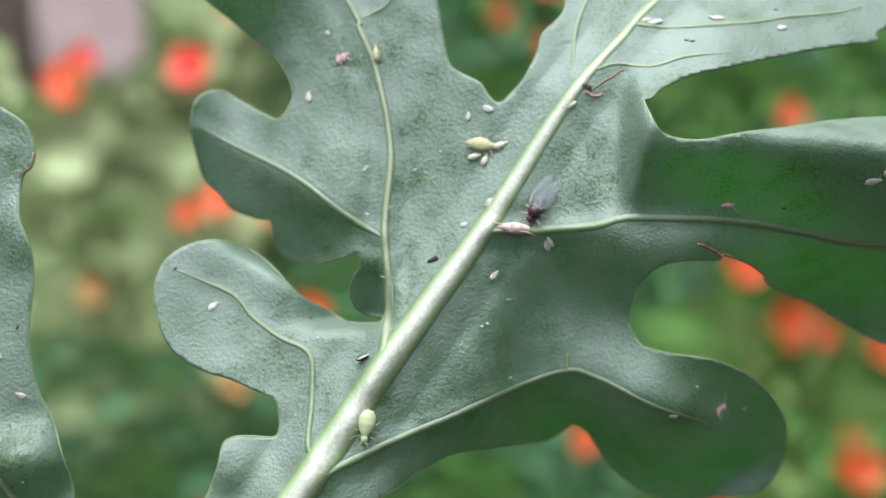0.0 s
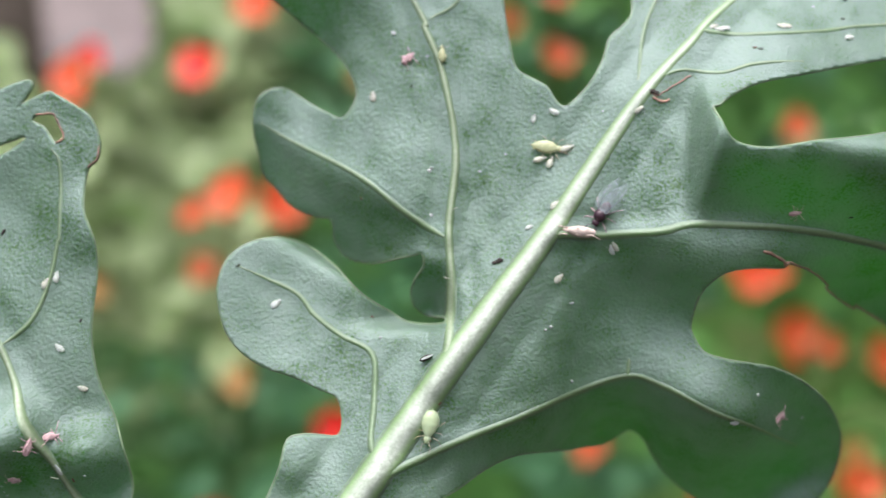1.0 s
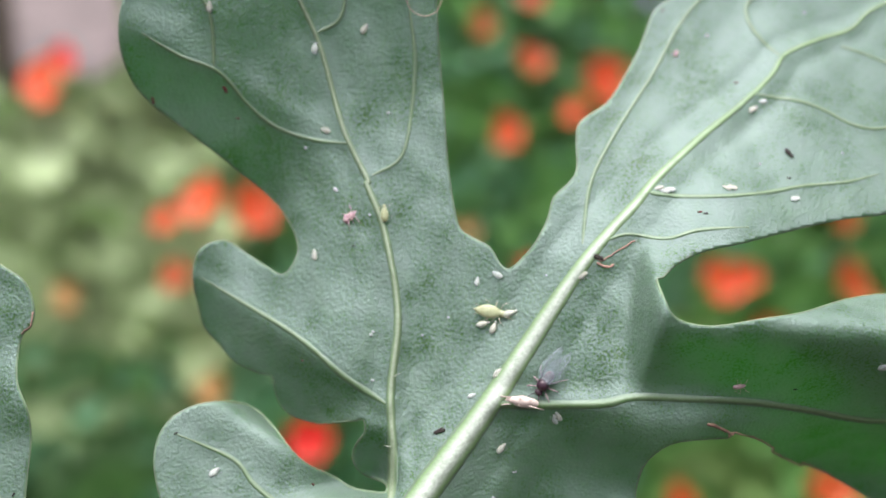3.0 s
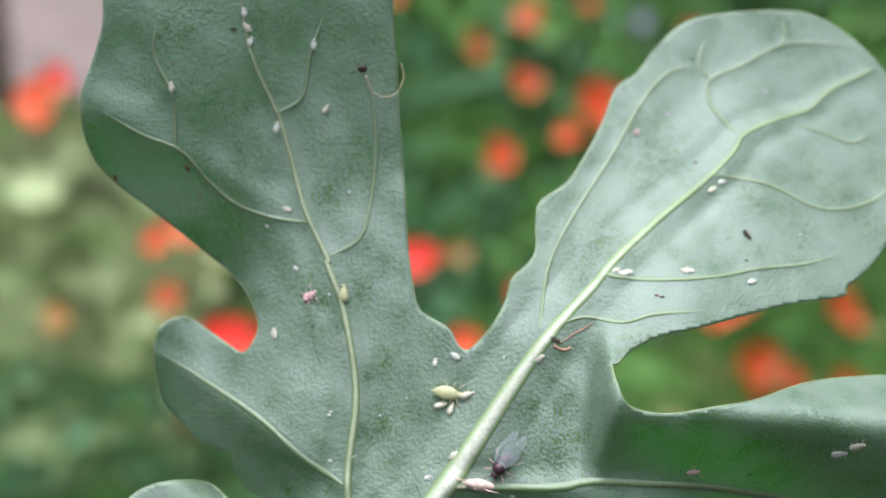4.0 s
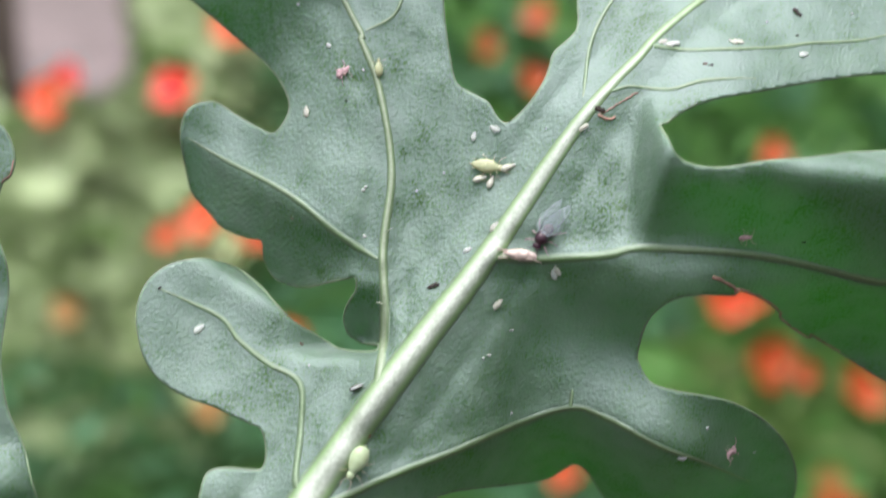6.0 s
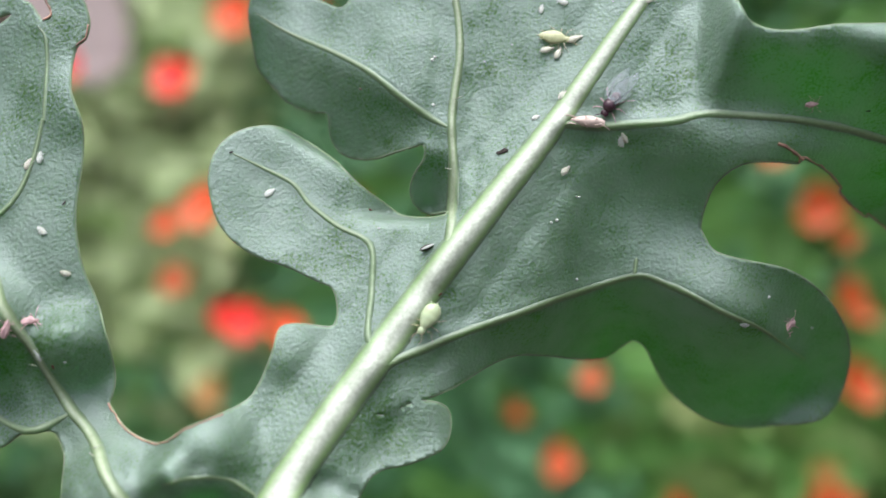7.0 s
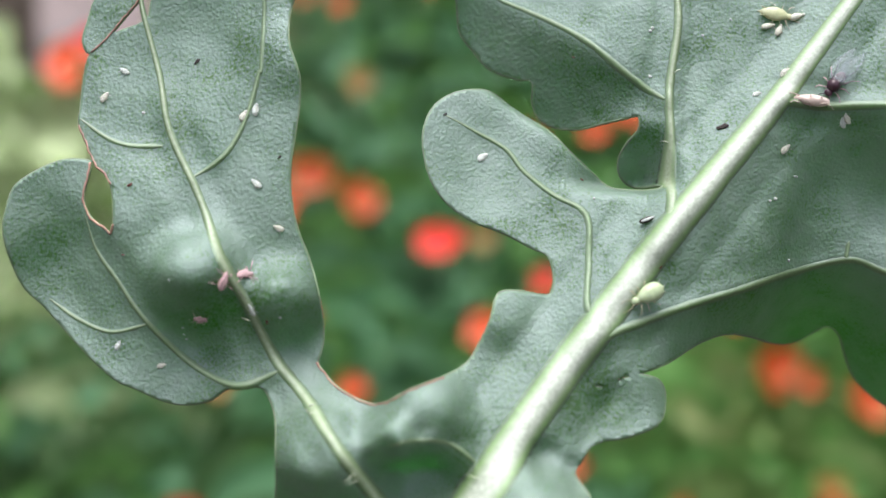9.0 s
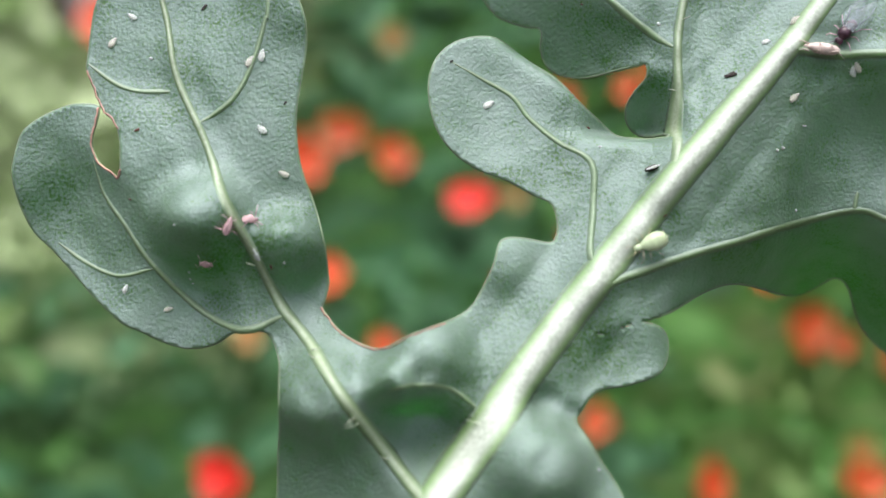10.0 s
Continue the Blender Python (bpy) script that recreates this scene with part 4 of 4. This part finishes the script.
SPECK = [(-0.54, 3.01, 0.9, 25), (-8.97, 7.07, 0.29, 0), (20.2, 5.91, 0.35, 20), (14.97, 16.39, 0.37, 0), (-16.34, 2.57, 0.32, 40), (-8.07, -0.4, 0.31, 0), (8.89, 13.55, 0.93, 160), (-3.85, -5.45, 0.61, 60), (-11.41, 32.41, 0.51, 20), (-18.94, 23.34, 0.61, 100), (21.29, 20.52, 0.95, 125), (-13.56, 22.31, 0.37, 0), (20.95, 18.86, 0.33, 0), (18.6, 25.63, 0.34, 0), (15.27, 16.3, 0.39, 0), (-14.27, 23.97, 0.67, 110), (-5.99, 14.17, 0.25, 0), (-15.08, 30.13, 0.26, 0), (18.97, 33.32, 0.36, 0), (14.18, 30.93, 0.31, 0)]
SPECK_MORE = [(-30.8, 4.32, 0.56, 60), (-33.48, -3.33, 0.41, 30), (-25.39, -1.04, 0.33, 60), (-25.02, -10.31, 0.45, 80), (-12.11, -15.97, 0.69, 60), (-33.43, -7.24, 0.27, 0)]

shed_skin(LEAF @ leaf_frame(4.36, 4.87, 176), 0.0021, SKIN_BEIGE, "long pale pinkish shed skin on a side vein", True)
for i, (x, z, s, a) in enumerate(SKIN):
    shed_skin(LEAF @ leaf_frame(x, z, a), s * MM, SKIN_PINK, "small pinkish shed aphid skin with splayed legs", seed=i + 1)


def nymph_kind(mat, name, label):
    """One pale speck-like young aphid of unit length, to be copied."""
    a = thing(name, pose(0, 0, 0), label, "aphid nymph", "pale nymphs on the leaf")
    bm = bmesh.new()
    blob(bm, (0, 0, 0.10), (0.5, 0.25, 0.12), seg=12, rings=8, shape=lambda u: 1 - 0.35 * u)
    for v in bm.verts:
        v.co += Vector((1, 0.6, 0.6)) * 0.10 * noise.noise(v.co * 5)
    part("abdomen", bm, mat, a)
    bm = bmesh.new()
    blob(bm, (0.42, 0, 0.10), (0.14, 0.13, 0.09), seg=8, rings=6)
    part("head", bm, mat, a)
    for s in (-1, 1):
        for x0, x1 in ((0.3, 0.5), (0.1, 0.1), (-0.1, -0.35)):
            bm = bmesh.new()
            limb(bm, [(x0, s * 0.2, 0.12), ((x0 + x1) / 2, s * 0.38, 0.2), (x1, s * 0.42, 0.0)], 0.018)
            part("leg", bm, mat, a)
    return a


def scatter(kind, rows, base_off=0.0):
    """Copies of one kind at (x, z, size in mm, angle); the first row takes the original."""
    for i, (x, z, s, a) in enumerate(rows):
        m = LEAF @ leaf_frame(x, z, a, base_off) @ Matrix.Diagonal((s * MM * 0.85, s * MM * 0.85, s * MM * 0.7, 1))
        ob = kind if i == 0 else copy_thing(kind, m)
        ob.matrix_basis = m


scatter(nymph_kind(SKIN_WHITE, "aphid_nymph", "tiny whitish aphid nymph clinging to the leaf"), NYMPH[::2] + NYMPH_MORE[::2])
scatter(nymph_kind(NYMPH_PALE, "aphid_nymph", "tiny cream-coloured aphid nymph clinging to the leaf"), NYMPH[1::2] + NYMPH_MORE[1::2])


def crumb(name, mat, label, category, seed, flat, wide=0.22):
    bm = bmesh.new()
    blob(bm, (0, 0, 0.12), (0.5, wide, flat), seg=10, rings=7)
    for v in bm.verts:
        v.co += v.co.normalized() * 0.22 * noise.noise(v.co * 3 + Vector((seed, 0, 0)))
    ob = part(name, bm, mat, None)
    return tagged(ob, label, category, category + " specks")


scatter(crumb("dust_grain", SKIN_WHITE, "bright white grain of dust on the leaf", "dust", 3, 0.25, 0.36), DUST + DUST_MORE)
scatter(crumb("dirt_speck", DIRT, "dark brown speck of dirt on the leaf", "dirt", 8, 0.12), SPECK[::2] + SPECK_MORE[::2])
scatter(crumb("dirt_speck", RUST, "reddish-brown speck of debris on the leaf", "dirt", 12, 0.12), SPECK[1::2] + SPECK_MORE[1::2])

# dark fly with pale wings by the fork of the veins
fly = thing("small_fly", LEAF @ leaf_frame(-4.63, -2.86, 200), "small dark insect with a whitish wing beside the midrib", "insect")
bm = bmesh.new()
blob(bm, (0, 0, 0.00016), (0.00042, 0.00018, 0.00016), seg=12, rings=8)
part("abdomen", bm, DIRT, fly)
bm = bmesh.new()
blob(bm, (-0.0001, 0.00004, 0.00033), (0.00042, 0.00007, 0.00003), seg=10, rings=6)
part("wing", bm, SKIN_WHITE, fly, "whitish folded wing")

# dried remains with a curled thread
wreck = thing("dead_insect", LEAF @ leaf_frame(-3.35, 30.34, 0), "dark dried insect remains with a curled thread", "insect")
bm = bmesh.new()
for k in range(6):
    blob(bm, (0.00035 * noise.noise((k, 0, 0)), 0.0004 * noise.noise((k, 3, 0)), 0.0003), (0.00032, 0.00022, 0.00020), seg=8, rings=6)
part("husk", bm, HUSK, wreck)
bm = bmesh.new()
tube(bm, [(a, b, 0.0005) for a, b in spline([(0.0002, -0.0004), (0.0006, -0.0013), (0.0014, -0.0017), (0.0022, -0.0014), (0.0026, -0.0004), (0.0024, 0.0004)], 5)], 0.00004, 6)
part("thread", bm, HAIR, wreck, "thin curled thread")
for x, y in ((-0.0006, 0.0002), (-0.0005, 0.0005), (0.0004, 0.0006), (0.0006, 0.0004), (-0.0008, -0.0003)):
    bm = bmesh.new()
    limb(bm, [(0, 0, 0.0003), (x * 0.5, y * 0.6, 0.0006), (x, y, 0.0001)], 0.00003)
    part("leg", bm, HUSK, wreck)

# ---- the garden behind ----
bm = bmesh.new()
size = 60
grid = [[bm.verts.new((x, y, 0.015 * noise.noise((x * 2, y * 2, 0)) if abs(x) < 6 and abs(y) < 6 else 0)) for y in np.r_[-size, np.arange(-5, 5.1, 0.25), size]] for x in np.r_[-size, np.arange(-5, 5.1, 0.25), size]]
for p, q in zip(grid, grid[1:]):
    for k in range(len(p) - 1):
        bm.faces.new((p[k], q[k], q[k + 1], p[k + 1]))
tagged(part("ground", bm, SOIL, None), "dark crumbly garden soil", "soil", kind="structure")


def nasturtium_leaf(seed):
    """A round, slightly cupped leaf of unit width with a wavy rim."""
    rnd = random.Random(seed)
    bm = bmesh.new()
    centre = bm.verts.new((0, 0, -0.06))
    rings = []
    for r in (0.2, 0.36, 0.5):
        rings.append([bm.verts.new((r * (1 + 0.05 * math.cos(5 * a + seed)) * math.cos(a), r * (1 + 0.05 * math.cos(5 * a + seed)) * math.sin(a), 0.35 * r * r - 0.05 + 0.02 * math.sin(3 * a + seed) * r + rnd.uniform(-0.01, 0.01))) for a in (2 * math.pi * k / 16 for k in range(16))])
    for k in range(16):
        bm.faces.new((centre, rings[0][k], rings[0][(k + 1) % 16]))
        for a, b in zip(rings, rings[1:]):
            bm.faces.new((a[k], b[k], b[(k + 1) % 16], a[(k + 1) % 16]))
    bmesh.ops.solidify(bm, geom=bm.faces[:], thickness=0.008)
    return bm


LEAF_MESHES = {}
for key, mat in GREENS.items():
    for seed in range(3):
        me = bpy.data.meshes.new("garden_leaf")
        b = nasturtium_leaf(seed + 1)
        b.to_mesh(me)
        b.free()
        me.materials.append(mat)
        for f in me.polygons:
            f.use_smooth = True
        LEAF_MESHES[(key, seed)] = me

rng = random.Random(11)


def tone(x, z):
    """The bed's colouring: pale and yellowish to one side (bright haze put into the colour), bluish in the middle,
    fresh green to the other, dull low down.
    """
    w = rng.random()
    if x < -100 and z > rng.uniform(-80, 30):
        return "pale" if w < 0.9 else "yellow"
    if x < -90:
        return "dark" if w < 0.5 else ("blue" if w < 0.85 else "mid")
    if x > 120:
        if z < 20:
            return "mid" if w < 0.65 else "yellow"
        return "mid" if w < 0.7 else "blue"
    return "blue" if w < 0.6 else "mid"


def bed(x, z, back=0.0):
    """A place on the sloping face of the flower bed, towards (x, z) of the plane 0.7 m off; back: millimetres further."""
    y = 700 + 0.8 * z + back
    return Vector((x * (y + 72) / 772, y, z * (y + 72) / 772)) * MM


def nasturtium_plant(x0, z0, spread, leaves, deep):
    """A clump of long-stalked round leaves round (x0, z0) of the view's own plane, in millimetres."""
    root = LEAF @ bed(x0, z0, 50)
    root.z = 0
    plant = thing("nasturtium_plant", pose(*root), "bushy nasturtium plant with round green leaves", "plant", "plants in the flower bed")
    for _ in range(leaves):
        x, z = x0 + rng.uniform(-1, 1) * spread, z0 + rng.uniform(-1, 1) * spread
        place = LEAF @ bed(x, z, 30 + abs(rng.gauss(0, 1)) * deep) - root
        key = tone(x, z)
        ob = new("leaf_blade", LEAF_MESHES[(key, rng.randrange(3))])
        ob.parent = plant
        s = rng.uniform(0.024, 0.060) if x < -100 else rng.uniform(0.040, 0.085)
        ob.matrix_basis = Matrix.LocRotScale(place, Euler((radians(rng.uniform(26, 54)), radians(rng.uniform(-18, 18)), 0)).to_matrix() @ Matrix.Rotation(rng.uniform(0, 6.28), 3, "Z"), (s, s, s))
        if rng.random() < 0.72:
            continue
        low = Vector((place.x * 0.3, place.y * 0.3, 0.0))
        stem = bmesh.new()
        tube(stem, [low, low.lerp(place, 0.5) + Vector((0, 0, 0.04)), place + Vector((0, 0, -0.004))], 0.0015, 5)
        part("stem", stem, STALK, plant)
    return plant


for gz in range(-190, 360, 78):
    for gx in range(-370, 381, 84):
        pinky = gz > 185 and gx < -130
        if not pinky:
            nasturtium_plant(gx + rng.uniform(-20, 20), gz + rng.uniform(-15, 15), 62, 80 if gx < -90 or gz > 20 else 70, 14 if gx < -90 else 12)

FLOWERS = [(-244, 177, 39, 'O'), (-232, 192, 21, 'R'), (-140, 102, 30, 'O'), (-163, 89, 21, 'O'), (-107, 99, 29, 'O'), (-156, 55, 21, 'D'), (-221, 41, 21, 'T'), (-67, -45, 27, 'R'), (-130, -17, 21, 'T'), (37, 220, 23, 'D'), (68, 197, 27, 'D'), (53, 152, 25, 'O'), (114, 187, 36, 'O'), (96, 164, 21, 'O'), (71, 242, 25, 'D'), (199, 58, 32, 'O'), (276, 58, 29, 'D'), (272, 98, 18, 'D'), (28, 86, 18, 'T'), (144, 242, 14, 'P'), (-115, 29, 32, 'R'), (110, 252, 14, 'O'), (181, 235, 18, 'O'), (1, 82, 27, 'R'), (35, 29, 23, 'O')]
FLOWERS_MORE = [(221, 21, 32, 'D'), (243, 13, 18, 'D'), (279, 3, 32, 'D'), (-16, 253, 14, 'O'), (-161, 186, 39, 'R'), (-125, 229, 43, 'O'), (-85, 25, 25, 'O'), (-55, 183, 21, 'T'), (-94, 239, 18, 'D'), (89, 35, 21, 'O'), (254, 116, 39, 'D'), (110, 3, 18, 'D'), (62, -19, 14, 'D'), (91, -53, 21, 'D'), (257, -52, 18, 'T'), (-81, 119, 32, 'D'), (-49, 106, 29, 'D'), (-73, 234, 18, 'O'), (68, 63, 21, 'R'), (-47, -16, 18, 'O'), (-139, -108, 29, 'R'), (164, -85, 25, 'O'), (225, 154, 25, 'D'), (263, -75, 29, 'D')]


def flower(x, z, width, kind):
    place = LEAF @ bed(x, z)
    word = {"R": "scarlet", "O": "bright orange", "D": "burnt orange", "T": "faded tan", "P": "lilac"}[kind]
    f = thing("flower", look(place, place + Vector((rng.uniform(-0.7, 0.7), 1, rng.uniform(-1.3, -0.45)))), word + " garden flower on a thin green stalk", "flower", "flowers in the bed")
    r = width * MM * 0.46
    for k in range(5):
        reach = rng.uniform(0.6, 1.35)
        bm = bmesh.new()
        rows = []
        for i in range(6):
            u = i / 5
            w = 0.62 * math.sin(math.pi * (0.12 + 0.76 * u)) ** 0.8
            rows.append([bm.verts.new(Vector((w * v, 0.08 + u * reach, 0.28 * u * u + 0.12 * v * v + 0.05 * math.sin(9 * v + k) * u)) * r) for v in (-1, -0.5, 0, 0.5, 1)])
        for p, q in zip(rows, rows[1:]):
            for j in range(4):
                bm.faces.new((p[j], p[j + 1], q[j + 1], q[j]))
        bmesh.ops.rotate(bm, verts=bm.verts, matrix=Matrix.Rotation(2 * math.pi * (k + rng.uniform(-0.1, 0.1)) / 5, 3, "Z"))
        part("petal", bm, PETALS[kind], f)
    bm = bmesh.new()
    blob(bm, (0, 0, 0.08 * r), (0.16 * r, 0.18 * r, 0.18 * r), seg=10, rings=6)
    part("heart", bm, FLOWER_HEART, f, "dark orange throat")
    bm = bmesh.new()
    down = f.matrix_world.inverted() @ Vector((place.x, place.y + 0.04, 0.0))
    tube(bm, [(0, 0, -0.02 * r), Vector((0, 0, -0.5 * r)) + down * 0.06, down * 0.4, down], 0.0016, 6)
    part("stalk", bm, STALK, f)
    return f


for row in FLOWERS + FLOWERS_MORE:
    flower(*row)

# paving beyond the bed, and unseen hedges added to close the garden round
bm = bmesh.new()
bmesh.ops.create_cube(bm, size=1)
bmesh.ops.scale(bm, verts=bm.verts, vec=(5.0, 5.0, 0.05))
bmesh.ops.translate(bm, verts=bm.verts, vec=(-2.4, 4.2, 0.02))
tagged(part("pavement", bm, PAVING, None), "pinkish-grey paving beyond the flower bed", "paving", kind="structure")


def hedge(name, a, b, height):
    bm = bmesh.new()
    n = 24
    a, b = Vector((*a, 0)), Vector((*b, 0))
    side = Vector((-(b - a).y, (b - a).x, 0)).normalized()
    rows = []
    for i in range(n + 1):
        base = a.lerp(b, i / n)
        ring = []
        for j, (o, h) in enumerate(((0.35, 0), (0.35, 0.5), (0.3, 0.85), (0.0, 1.0), (-0.3, 0.85), (-0.35, 0.5), (-0.35, 0))):
            q = base + side * o + Vector((0, 0, h * height))
            ring.append(bm.verts.new(q + Vector((noise.noise(q * 3), noise.noise(q * 3 + Vector((9, 0, 0))), 0)) * 0.12))
        rows.append(ring)
    for p, q in zip(rows, rows[1:]):
        for k in range(6):
            bm.faces.new((p[k], q[k], q[k + 1], p[k + 1]))
    tagged(part(name, bm, UNSEEN_HEDGE, None), "unseen dark green hedge added to hold off low sky light", "hedge", kind="structure")


# a dark weathered post at the edge of the paving
bm = bmesh.new()
bmesh.ops.create_cone(bm, cap_ends=True, segments=14, radius1=0.038, radius2=0.034, depth=0.72)
bmesh.ops.bevel(bm, geom=[e for e in bm.edges if e.calc_face_angle(0) > 1.2], offset=0.006, segments=2, affect="EDGES")
for v in bm.verts:
    v.co.x += 0.003 * noise.noise(v.co * 14)
post = part("garden_post", bm, POST, None)
post.matrix_world = pose(-0.442, 1.15, 0.36)
tagged(post, "dark brown weathered wooden garden post", "post")

# all out of view; their heights limit the low sky light on the leaf
hedge("unseen_hedge_east", (3.6, -4.4), (3.6, 9), 3.0)
hedge("unseen_hedge_west", (-5.2, 9), (-5.2, -4.4), 1.9)
hedge("unseen_hedge_south", (-5.2, -4.2), (3.6, -4.2), 1.95)
hedge("unseen_hedge_north", (-8, 9), (8, 9), 2.5)


# ---- what moves ----
def motions():
    """The green aphid slowly swings round beside the midrib."""
    rows = [(0, 262), (1.5, 260), (5.5, 248), (6.2, 244), (7.4, 240), (7.9, 228), (8.4, 216), (9.2, 213), (10, 208)]
    walk(green_aphid, [(t, LEAF @ leaf_frame(-4.38 - 0.20 * u, -6.87 - 0.3 * u, a, 0.25 * u)) for t, a in rows for u in [min(1, max(0, (262 - a) / 46))]])


motions()
